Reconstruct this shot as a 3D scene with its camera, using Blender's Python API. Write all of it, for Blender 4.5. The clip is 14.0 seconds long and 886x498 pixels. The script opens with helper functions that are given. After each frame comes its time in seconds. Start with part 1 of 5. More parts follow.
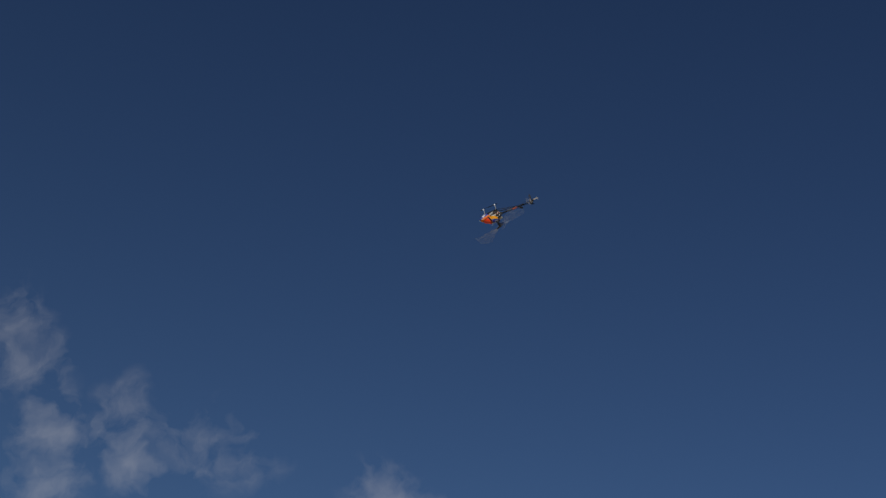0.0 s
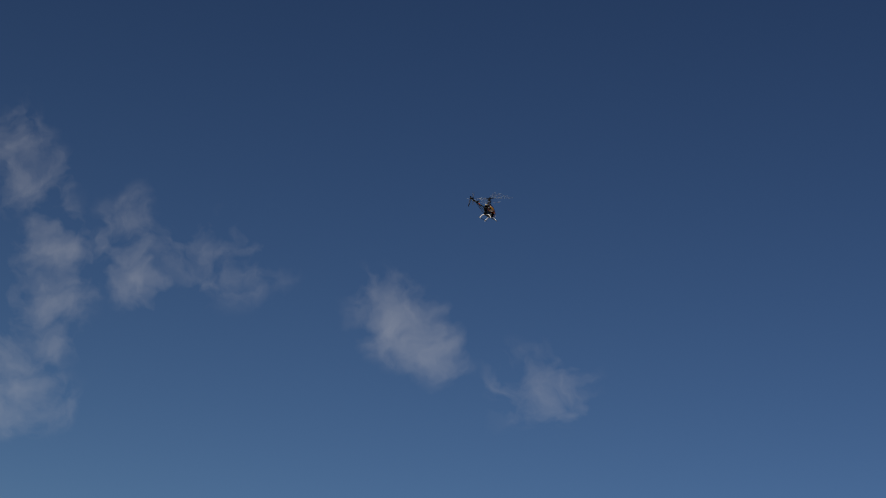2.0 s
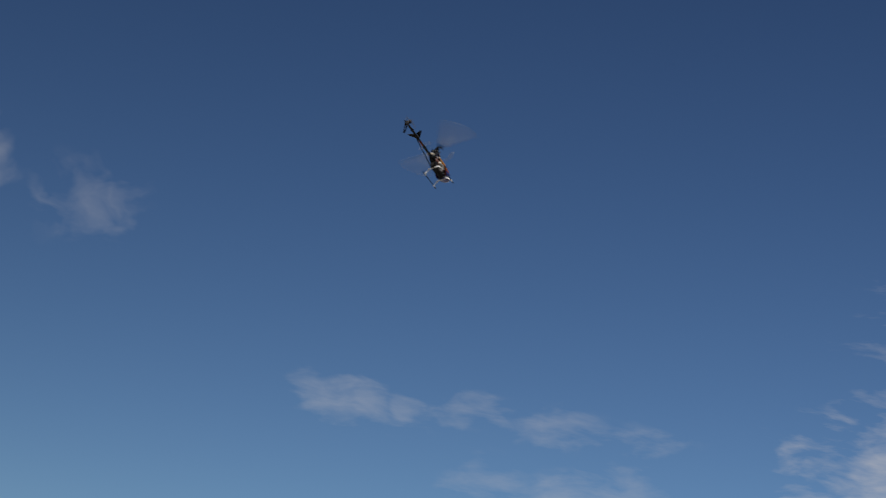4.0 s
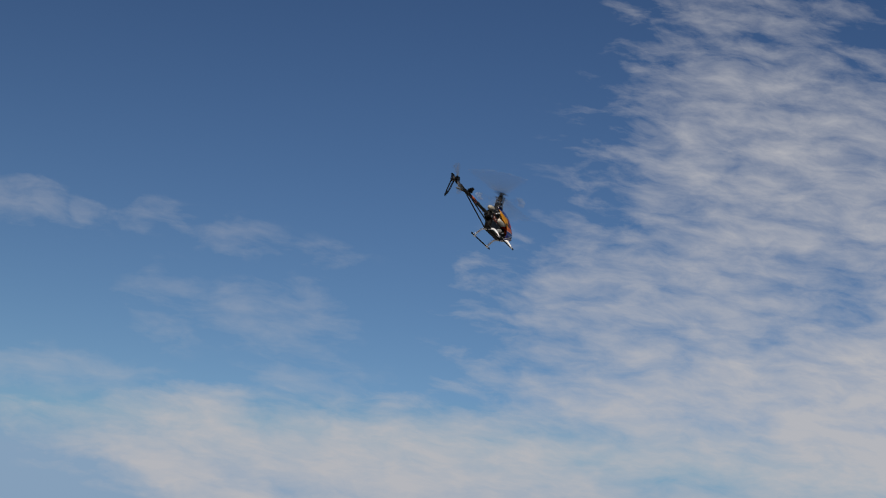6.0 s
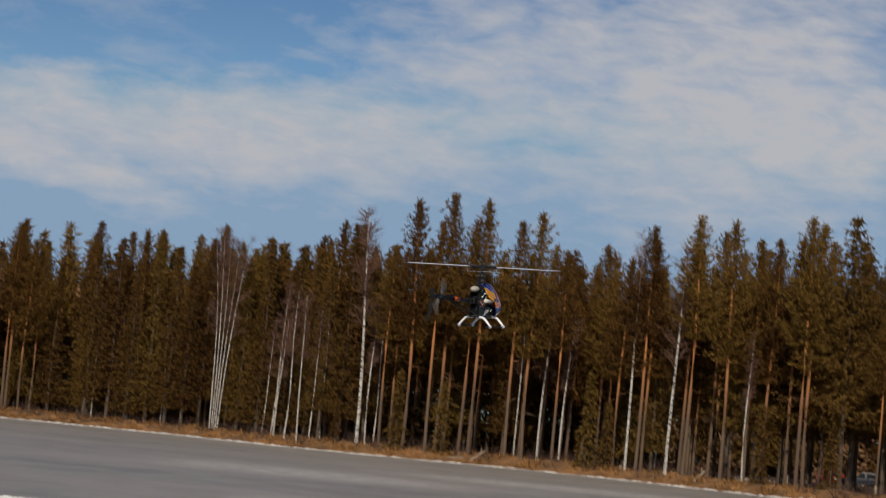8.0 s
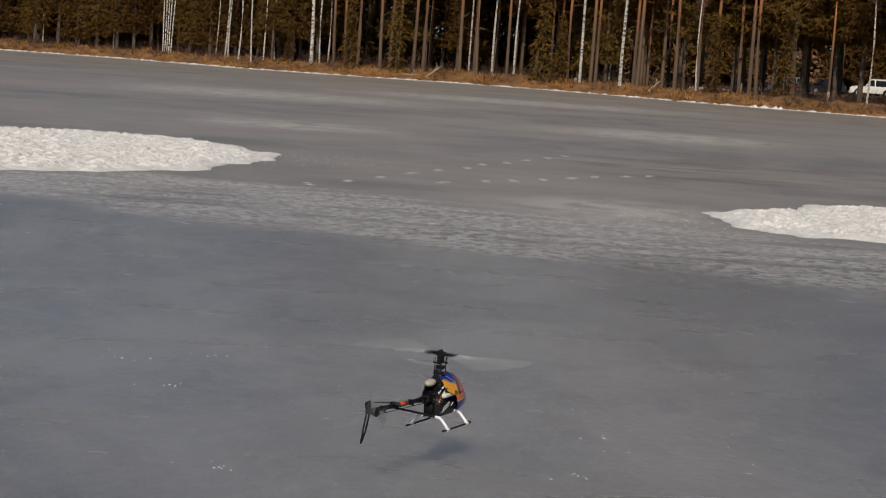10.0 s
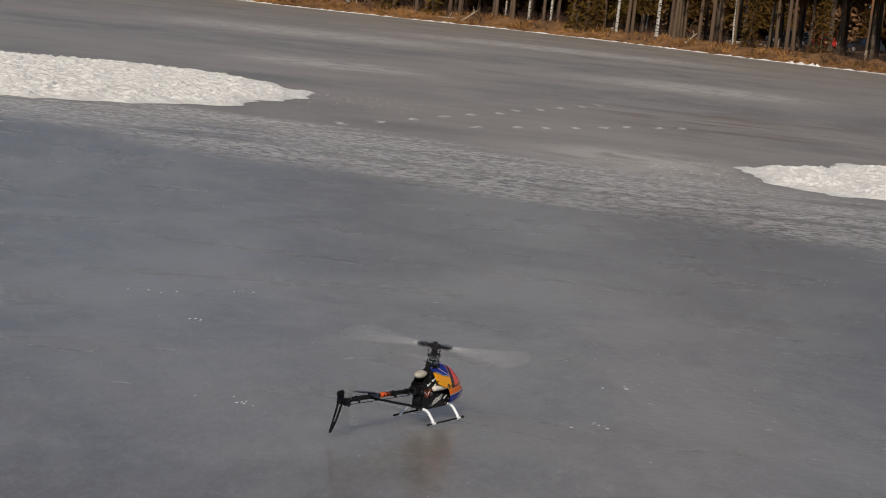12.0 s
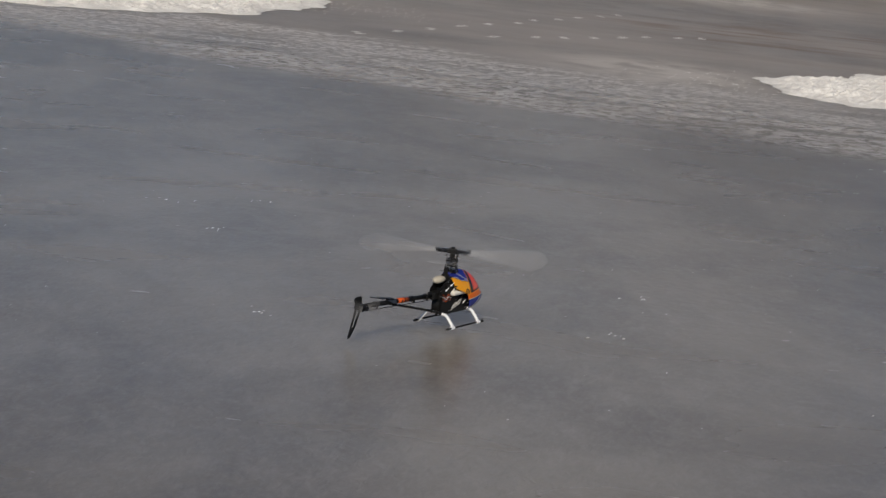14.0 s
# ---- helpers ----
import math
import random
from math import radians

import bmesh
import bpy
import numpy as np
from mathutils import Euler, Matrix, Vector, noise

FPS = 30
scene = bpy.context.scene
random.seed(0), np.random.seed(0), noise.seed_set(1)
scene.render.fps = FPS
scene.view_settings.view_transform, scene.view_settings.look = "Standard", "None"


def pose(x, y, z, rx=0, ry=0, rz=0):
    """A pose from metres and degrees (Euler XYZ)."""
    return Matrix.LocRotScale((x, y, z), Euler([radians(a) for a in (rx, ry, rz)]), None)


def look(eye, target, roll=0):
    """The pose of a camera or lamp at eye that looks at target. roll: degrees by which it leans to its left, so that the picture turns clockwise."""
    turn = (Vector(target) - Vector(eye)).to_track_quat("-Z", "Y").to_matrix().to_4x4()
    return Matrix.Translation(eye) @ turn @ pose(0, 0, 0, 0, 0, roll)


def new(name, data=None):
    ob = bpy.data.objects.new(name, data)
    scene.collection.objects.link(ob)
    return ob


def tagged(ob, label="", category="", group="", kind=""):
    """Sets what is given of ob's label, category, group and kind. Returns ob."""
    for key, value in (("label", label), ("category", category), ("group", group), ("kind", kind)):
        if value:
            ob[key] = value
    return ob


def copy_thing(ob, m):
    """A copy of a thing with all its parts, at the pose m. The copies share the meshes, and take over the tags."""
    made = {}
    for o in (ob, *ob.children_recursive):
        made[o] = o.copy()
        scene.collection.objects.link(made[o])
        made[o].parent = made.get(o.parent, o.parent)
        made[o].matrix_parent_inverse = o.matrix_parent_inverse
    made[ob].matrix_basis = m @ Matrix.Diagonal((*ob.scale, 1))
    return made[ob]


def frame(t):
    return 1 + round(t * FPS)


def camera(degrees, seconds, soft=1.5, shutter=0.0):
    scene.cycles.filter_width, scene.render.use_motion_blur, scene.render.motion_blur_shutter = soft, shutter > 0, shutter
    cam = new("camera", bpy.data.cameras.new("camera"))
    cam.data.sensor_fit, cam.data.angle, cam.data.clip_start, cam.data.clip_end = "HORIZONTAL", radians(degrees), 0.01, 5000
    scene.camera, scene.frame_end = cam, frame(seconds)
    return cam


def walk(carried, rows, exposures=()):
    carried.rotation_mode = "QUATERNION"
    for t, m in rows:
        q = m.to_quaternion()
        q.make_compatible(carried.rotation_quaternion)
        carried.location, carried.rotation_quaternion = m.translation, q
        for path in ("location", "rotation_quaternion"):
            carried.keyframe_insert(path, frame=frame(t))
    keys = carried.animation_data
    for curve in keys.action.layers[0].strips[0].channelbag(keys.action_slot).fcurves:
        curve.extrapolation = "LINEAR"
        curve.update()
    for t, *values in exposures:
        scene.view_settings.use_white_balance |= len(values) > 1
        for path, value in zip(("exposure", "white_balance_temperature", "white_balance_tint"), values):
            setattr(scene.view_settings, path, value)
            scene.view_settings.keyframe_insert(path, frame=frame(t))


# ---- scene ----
def view(yaw, pitch, roll):
    """The camera's pose on its stand: degrees to the left, up, and of lean."""
    return pose(0, 0, EYE) @ pose(0, 0, 0, 90, 0, yaw) @ pose(0, 0, 0, pitch, 0, 0) @ pose(0, 0, 0, 0, 0, roll)


EYE = 2.3
cam = camera(25.08, 14.0, soft=1.02, shutter=0.35)
PATH = [
    (0, view(33.58, 27.05, 11.82)),
    (0.5, view(34.51, 26.11, 11.82)),
    (1, view(36.90, 25.29, 11.57)),
    (1.5, view(34.44, 23.62, 10.60)),
    (2, view(32.47, 21.63, 10.04)),
    (2.2, view(31.96, 21.37, 9.75)),
    (4.3, view(16.01, 18.48, 8.01)),
    (4.5, view(14.74, 18.78, 7.96)),
    (5, view(10.04, 17.96, 8.14)),
    (5.5, view(8.25, 15.38, 7.80)),
    (6, view(8.00, 14.34, 7.80)),
    (6.5, view(6.31, 13.33, 7.44)),
    (7, view(5.00, 10.45, 6.81)),
    (7.5, view(3.11, 7.86, 6.12)),
    (8, view(2.58, 5.31, 5.37)),
    (8.5, view(0.31, 2.18, 3.96)),
    (9, view(0.09, -0.66, 3.51)),
    (9.2, view(0.13, -2.01, 3.45)),
    (11.3, view(1.28, -7.19, 5.30)),
    (11.5, view(1.14, -7.30, 5.71)),
    (12, view(1.10, -7.22, 6.01)),
    (12.5, view(0.31, -7.81, 7.24)),
    (13, view(-0.01, -7.81, 7.32)),
    (13.5, view(0.15, -8.55, 7.05)),
    (14, view(1.32, -9.84, 6.13)),
]
walk(cam, PATH)

# ---- light ----
SUN_AZ, SUN_EL = 184.0, 33.0   # degrees clockwise from +y, and above the horizon
world = bpy.data.worlds.new("sky")
scene.world = world
world.use_nodes = True


def node(tree, kind, **values):
    """A node with the given inputs (by socket name or number) and settings."""
    n = tree.nodes.new(kind)
    for key, value in values.items():
        if key.startswith("in_"):
            key = key[3:]
            n.inputs[int(key) if key.isdigit() else key.replace("_", " ")].default_value = value
        elif key == "operation":
            n.operation = value
        elif key == "sky_type":
            n.sky_type = value
        elif key == "data_type":
            n.data_type = value
        elif key == "vector_type":
            n.vector_type = value
        elif key == "interpolation_type":
            n.interpolation_type = value
        elif key == "blend_type":
            n.blend_type = value
    return n


# cloud banks as soft ellipses on the sky, in degrees about a point 14 degrees up: u, v, half length, half height, turn, density
CIRRUS = [(10.49, 3.51, 4.08, 5.34, 8, 0.85), (9.02, -0.31, 5.52, 2.9, 8, 0.8), (9.79, 8.87, 3.78, 2.8, 8, 0.46), (7.38, 10.86, 1.83, 0.9, 43, 0.42),
          (12.36, 3.8, 6.02, 3.78, 8, 0.9), (10.2, -3.24, 6.8, 3.0, 8, 1.05), (15.61, -3.22, 6.74, 4.14, 8, 1.35), (2.14, -5.9, 8.54, 1.7, 4, 1.25),
          (-4.06, -5.83, 3.06, 1.21, -2, 1.2), (-4.35, -7.1, 4.6, 0.85, -13, 1.3), (18.65, 1.28, 4.49, 2.33, 8, 1), (17.95, -4.04, 8.74, 2.21, 7, 1.4)]
WISPS = [(-2.13, -2.28, 1.62, 1.13, 8, 0.6), (-1.56, -4.0, 1.78, 0.73, 8, 0.6), (-8.58, -4.68, 3.19, 0.64, 0, 0.8), (-6.2, 0.1, 1.7, 0.5, 6, 0.42),
         (-3.7, -0.15, 2.0, 0.5, -4, 0.4), (-1.3, -0.3, 1.2, 0.42, 4, 0.36), (-10.1, 0.06, 1.35, 0.66, -8, 0.85), (-8.41, 0.15, 0.45, 0.34, 8, 0.6),
         (-2.8, -2.31, 2.1, 0.88, 3, 0.65), (-5.71, -2.56, 1.29, 1.13, 8, 0.4), (-10.6, -4.72, 3.71, 0.56, 3, 0.75)]
CUMULUS = [(-37.21, 11.58, 1.48, 0.97, -25, 0.45), (-35.93, 7.9, 1.31, 2.3, 2, 0.65), (-33.41, 9.48, 0.96, 1.24, 1, 0.5), (-32.78, 7.79, 0.95, 0.72, 2, 0.6),
           (-37.57, 5.16, 1.34, 0.75, -14, 0.6), (-37.05, 3.85, 2.07, 0.94, 3, 0.65), (-23.03, 6.81, 1.87, 1.02, -30, 0.85), (-24.37, 7.84, 0.54, 0.45, 2, 0.6),
           (-18.58, 5.09, 1.59, 1.1, 3, 0.42), (-29.95, 8.8, 2.27, 1.1, -16, 0.3), (-38.09, 12.13, 1.34, 1.59, 2, 0.42)]


def build_sky():
    t = world.node_tree
    t.nodes.clear()
    link = t.links.new
    sky = node(t, "ShaderNodeTexSky", sky_type="NISHITA")
    sky.sun_disc = False
    sky.sun_elevation, sky.sun_rotation = radians(SUN_EL), radians(SUN_AZ)
    sky.air_density, sky.dust_density, sky.ozone_density = 1.0, 0.3, 1.6
    # a clear, deep northern sky: the blue steepens upwards
    scaled = node(t, "ShaderNodeMixRGB", blend_type="MULTIPLY", in_0=1.0, in_2=(0.1, 0.1, 0.1, 1))
    link(sky.outputs[0], scaled.inputs[1])
    deep = node(t, "ShaderNodeGamma", in_Gamma=1.75)
    link(scaled.outputs[0], deep.inputs[0])
    gain = node(t, "ShaderNodeMixRGB", blend_type="MULTIPLY", in_0=1.0, in_2=SKY_GAIN)
    link(deep.outputs[0], gain.inputs[1])
    haze = node(t, "ShaderNodeMixRGB", blend_type="DARKEN", in_0=1.0, in_2=HAZE)
    link(gain.outputs[0], haze.inputs[1])
    coord = node(t, "ShaderNodeTexCoord")
    # the direction in axes turned to the clouds' middle, then on a flat plane
    turn1 = node(t, "ShaderNodeMapping", in_Rotation=(0, 0, radians(-10)))
    turn2 = node(t, "ShaderNodeMapping", in_Rotation=(radians(-14), 0, 0))
    link(coord.outputs["Generated"], turn1.inputs["Vector"])
    link(turn1.outputs[0], turn2.inputs["Vector"])
    sep = node(t, "ShaderNodeSeparateXYZ")
    link(turn2.outputs[0], sep.inputs[0])
    ahead = node(t, "ShaderNodeMath", operation="MAXIMUM", in_1=0.05)
    link(sep.outputs[1], ahead.inputs[0])
    flat = []
    for k in (0, 2):
        d = node(t, "ShaderNodeMath", operation="DIVIDE")
        link(sep.outputs[k], d.inputs[0])
        link(ahead.outputs[0], d.inputs[1])
        m = node(t, "ShaderNodeMath", operation="MULTIPLY", in_1=57.2958)
        link(d.outputs[0], m.inputs[0])
        flat.append(m)
    plane = node(t, "ShaderNodeCombineXYZ")
    link(flat[0].outputs[0], plane.inputs[0])
    link(flat[1].outputs[0], plane.inputs[1])
    # edges are torn by a warp
    warp = node(t, "ShaderNodeTexNoise", in_Scale=0.55, in_Detail=3.5, in_Roughness=0.55)
    link(plane.outputs[0], warp.inputs["Vector"])
    off = node(t, "ShaderNodeVectorMath", operation="MULTIPLY_ADD")
    off.inputs[1].default_value, off.inputs[2].default_value = (2.0, 1.3, 0), (-1.0, -0.65, 0)
    link(warp.outputs["Color"], off.inputs[0])
    warped = node(t, "ShaderNodeVectorMath", operation="ADD")
    link(plane.outputs[0], warped.inputs[0])
    link(off.outputs[0], warped.inputs[1])

    # the fine ripples are bent less than the banks
    part_way = node(t, "ShaderNodeVectorMath", operation="SCALE", in_Scale=0.35)
    link(off.outputs[0], part_way.inputs[0])
    half_warped = node(t, "ShaderNodeVectorMath", operation="ADD")
    link(plane.outputs[0], half_warped.inputs[0])
    link(part_way.outputs[0], half_warped.inputs[1])

    def banks(rows, source):
        total = None
        for u, v, a, b, r, density in rows:
            m = node(t, "ShaderNodeMapping")
            m.vector_type = "TEXTURE"
            m.inputs["Location"].default_value = (u, v, 0)
            m.inputs["Rotation"].default_value = (0, 0, radians(r))
            m.inputs["Scale"].default_value = (a, b, 1)
            link(source.outputs[0], m.inputs["Vector"])
            length = node(t, "ShaderNodeVectorMath", operation="LENGTH")
            link(m.outputs[0], length.inputs[0])
            fall = node(t, "ShaderNodeMapRange", interpolation_type="SMOOTHSTEP")
            for k, value in ((1, 0.2), (2, 1.6), (3, density), (4, 0.0)):
                fall.inputs[k].default_value = value
            link(length.outputs["Value"], fall.inputs[0])
            if total is None:
                total = fall
            else:
                join = node(t, "ShaderNodeMath", operation="MAXIMUM")
                link(total.outputs[0], join.inputs[0])
                link(fall.outputs[0], join.inputs[1])
                total = join
        return total

    def texture(source, scale, size, detail, rough, low, high):
        m = node(t, "ShaderNodeMapping", in_Scale=scale, in_Rotation=(0, 0, radians(-8)))
        link(source.outputs[0], m.inputs["Vector"])
        n = node(t, "ShaderNodeTexNoise", in_Scale=size, in_Detail=detail, in_Roughness=rough, in_Distortion=0.25)
        link(m.outputs[0], n.inputs["Vector"])
        r = node(t, "ShaderNodeMapRange")
        for k, value in ((1, 0.25), (2, 0.75), (3, low), (4, high)):
            r.inputs[k].default_value = value
        link(n.outputs[0], r.inputs[0])
        return r

    def times(a, b):
        m = node(t, "ShaderNodeMath", operation="MULTIPLY")
        link(a.outputs[0], m.inputs[0])
        link(b.outputs[0], m.inputs[1])
        return m

    ripples = texture(half_warped, (0.5, 1.5, 1), 1.1, 7.0, 0.6, -0.1, 1.15)
    puffs = texture(warped, (0.8, 1, 1), 0.8, 4.5, 0.52, 0.0, 1.0)

    def torn(bank, grain, weight, floor, most, spread=1.25):
        """Where bank and grain together pass a threshold."""
        a = node(t, "ShaderNodeMath", operation="MULTIPLY_ADD", in_1=weight)
        link(bank.outputs[0], a.inputs[0])
        link(grain.outputs[0], a.inputs[2])
        r = node(t, "ShaderNodeMapRange")
        for k, value in ((1, floor), (2, floor + spread), (3, 0.0), (4, most)):
            r.inputs[k].default_value = value
        link(a.outputs[0], r.inputs[0])
        only = node(t, "ShaderNodeMath", operation="MULTIPLY", in_1=6.0)
        only.use_clamp = True
        link(bank.outputs[0], only.inputs[0])
        return times(r, only)

    def more(a, b):
        m = node(t, "ShaderNodeMath", operation="MAXIMUM")
        link(a.outputs[0], m.inputs[0])
        link(b.outputs[0], m.inputs[1])
        return m

    veil = more(torn(banks(CIRRUS, warped), ripples, 1.25, 0.80, 0.93, 1.5), torn(banks(WISPS, warped), ripples, 0.95, 0.62, 0.4))
    cover = more(veil, torn(banks(CUMULUS, warped), puffs, 0.95, 0.55, 0.36))
    mix = node(t, "ShaderNodeMixRGB", in_2=CLOUD)
    link(cover.outputs[0], mix.inputs[0])
    link(haze.outputs[0], mix.inputs[1])
    back = node(t, "ShaderNodeBackground", in_Strength=SKY)
    link(mix.outputs[0], back.inputs[0])
    out = node(t, "ShaderNodeOutputWorld")
    link(back.outputs[0], out.inputs[0])


SKY, SKY_GAIN, HAZE, CLOUD = 0.1, (8.7, 8.1, 7.7, 1), (2.35, 3.45, 4.85, 1), (4.7, 4.7, 4.95, 1)
build_sky()
sun = new("sun", bpy.data.lights.new("sun", "SUN"))
sun.data.energy, sun.data.angle, sun.data.color = 3.2, radians(0.53), (1.0, 0.88, 0.72)
az, el = radians(SUN_AZ), radians(SUN_EL)
sun.matrix_world = look((0, 0, 0), (-math.sin(az) * math.cos(el), -math.cos(az) * math.cos(el), -math.sin(el)))

# ---- materials ----


def material(name, colour, rough=0.6, metal=0.0, vary=0.25, scale=8.0, bump=0.0, stretch=(1, 1, 1), ior=1.45, random_tint=0.0, coat=0.0, second=None, coarse=None):
    """A surface whose colour varies by two noises, in object space at real size, with relief and an uneven gloss."""
    m = bpy.data.materials.new(name)
    m.use_nodes = True
    t, link = m.node_tree, m.node_tree.links.new
    b = t.nodes["Principled BSDF"]
    b.inputs["Metallic"].default_value, b.inputs["IOR"].default_value, b.inputs["Coat Weight"].default_value = metal, ior, coat
    coord = node(t, "ShaderNodeTexCoord")
    mp = node(t, "ShaderNodeMapping", in_Scale=stretch)
    link(coord.outputs["Object"], mp.inputs["Vector"])
    fine = node(t, "ShaderNodeTexNoise", in_Scale=scale, in_Detail=6.0, in_Roughness=0.6)
    wide = node(t, "ShaderNodeTexNoise", in_Scale=coarse or scale / 7, in_Detail=3.0)
    link(mp.outputs[0], fine.inputs["Vector"])
    link(mp.outputs[0], wide.inputs["Vector"])
    mix = node(t, "ShaderNodeMixRGB", in_1=(*[c * (1 - vary) for c in colour], 1), in_2=(*(second or [min(1, c * (1 + vary)) for c in colour]), 1))
    both = node(t, "ShaderNodeMath", operation="MULTIPLY_ADD", in_1=0.5)
    half = node(t, "ShaderNodeMath", operation="MULTIPLY", in_1=0.5)
    link(wide.outputs[0], half.inputs[0])
    link(fine.outputs[0], both.inputs[0])
    link(half.outputs[0], both.inputs[2])
    ramp = node(t, "ShaderNodeMapRange")
    ramp.inputs[1].default_value, ramp.inputs[2].default_value = 0.32, 0.68
    link(both.outputs[0], ramp.inputs[0])
    link(ramp.outputs[0], mix.inputs[0])
    last = mix
    if random_tint:
        info = node(t, "ShaderNodeObjectInfo")
        tint = node(t, "ShaderNodeHueSaturation")
        for k, (low, high) in {"Value": (1 - random_tint, 1 + random_tint), "Hue": (0.5 - 0.03 * random_tint, 0.5 + 0.05 * random_tint)}.items():
            r = node(t, "ShaderNodeMapRange")
            r.inputs[3].default_value, r.inputs[4].default_value = low, high
            link(info.outputs["Random"], r.inputs[0])
            link(r.outputs[0], tint.inputs[k])
        link(mix.outputs[0], tint.inputs["Color"])
        last = tint
    link(last.outputs[0], b.inputs["Base Color"])
    gloss = node(t, "ShaderNodeMapRange")
    gloss.inputs[3].default_value, gloss.inputs[4].default_value = rough * 0.85, min(1, rough * 1.15)
    link(fine.outputs[0], gloss.inputs[0])
    link(gloss.outputs[0], b.inputs["Roughness"])
    if bump:
        rel = node(t, "ShaderNodeBump", in_Strength=0.6, in_Distance=bump)
        link(fine.outputs[0], rel.inputs["Height"])
        link(rel.outputs[0], b.inputs["Normal"])
    return m


def trunk_material(name, low, high, turn, dark_marks):
    """Bark that changes colour up the stem (grey plates to orange flakes) or carries dark marks (birch)."""
    m = material(name, low, 0.85, vary=0.3, scale=5.0, bump=0.03, stretch=(1, 1, 0.35), random_tint=0.15)
    t, link = m.node_tree, m.node_tree.links.new
    b = t.nodes["Principled BSDF"]
    base = b.inputs["Base Color"].links[0].from_socket
    coord = node(t, "ShaderNodeTexCoord")
    sep = node(t, "ShaderNodeSeparateXYZ")
    link(coord.outputs["Object"], sep.inputs[0])
    mask = node(t, "ShaderNodeMapRange")
    if dark_marks:
        mp = node(t, "ShaderNodeMapping", in_Scale=(2, 2, 9))
        link(coord.outputs["Object"], mp.inputs["Vector"])
        n = node(t, "ShaderNodeTexNoise", in_Scale=1.3, in_Detail=4.0)
        link(mp.outputs[0], n.inputs["Vector"])
        mask.inputs[1].default_value, mask.inputs[2].default_value = 0.51, 0.59
        link(n.outputs[0], mask.inputs[0])
    else:
        mask.inputs[1].default_value, mask.inputs[2].default_value = turn
        link(sep.outputs[2], mask.inputs[0])
    mix = node(t, "ShaderNodeMixRGB", in_2=(*high, 1))
    link(mask.outputs[0], mix.inputs[0])
    link(base, mix.inputs[1])
    link(mix.outputs[0], b.inputs["Base Color"])
    return m


def leafy(m, share):
    """Thin needles and straw: part of the light passes through them."""
    t, link = m.node_tree, m.node_tree.links.new
    b = t.nodes["Principled BSDF"]
    b.inputs["Specular IOR Level"].default_value = 0.15
    through_it = node(t, "ShaderNodeBsdfTranslucent")
    link(b.inputs["Base Color"].links[0].from_socket, through_it.inputs["Color"])
    mix = node(t, "ShaderNodeMixShader", in_0=share)
    link(b.outputs[0], mix.inputs[1])
    link(through_it.outputs[0], mix.inputs[2])
    link(mix.outputs[0], t.nodes["Material Output"].inputs[0])
    return m


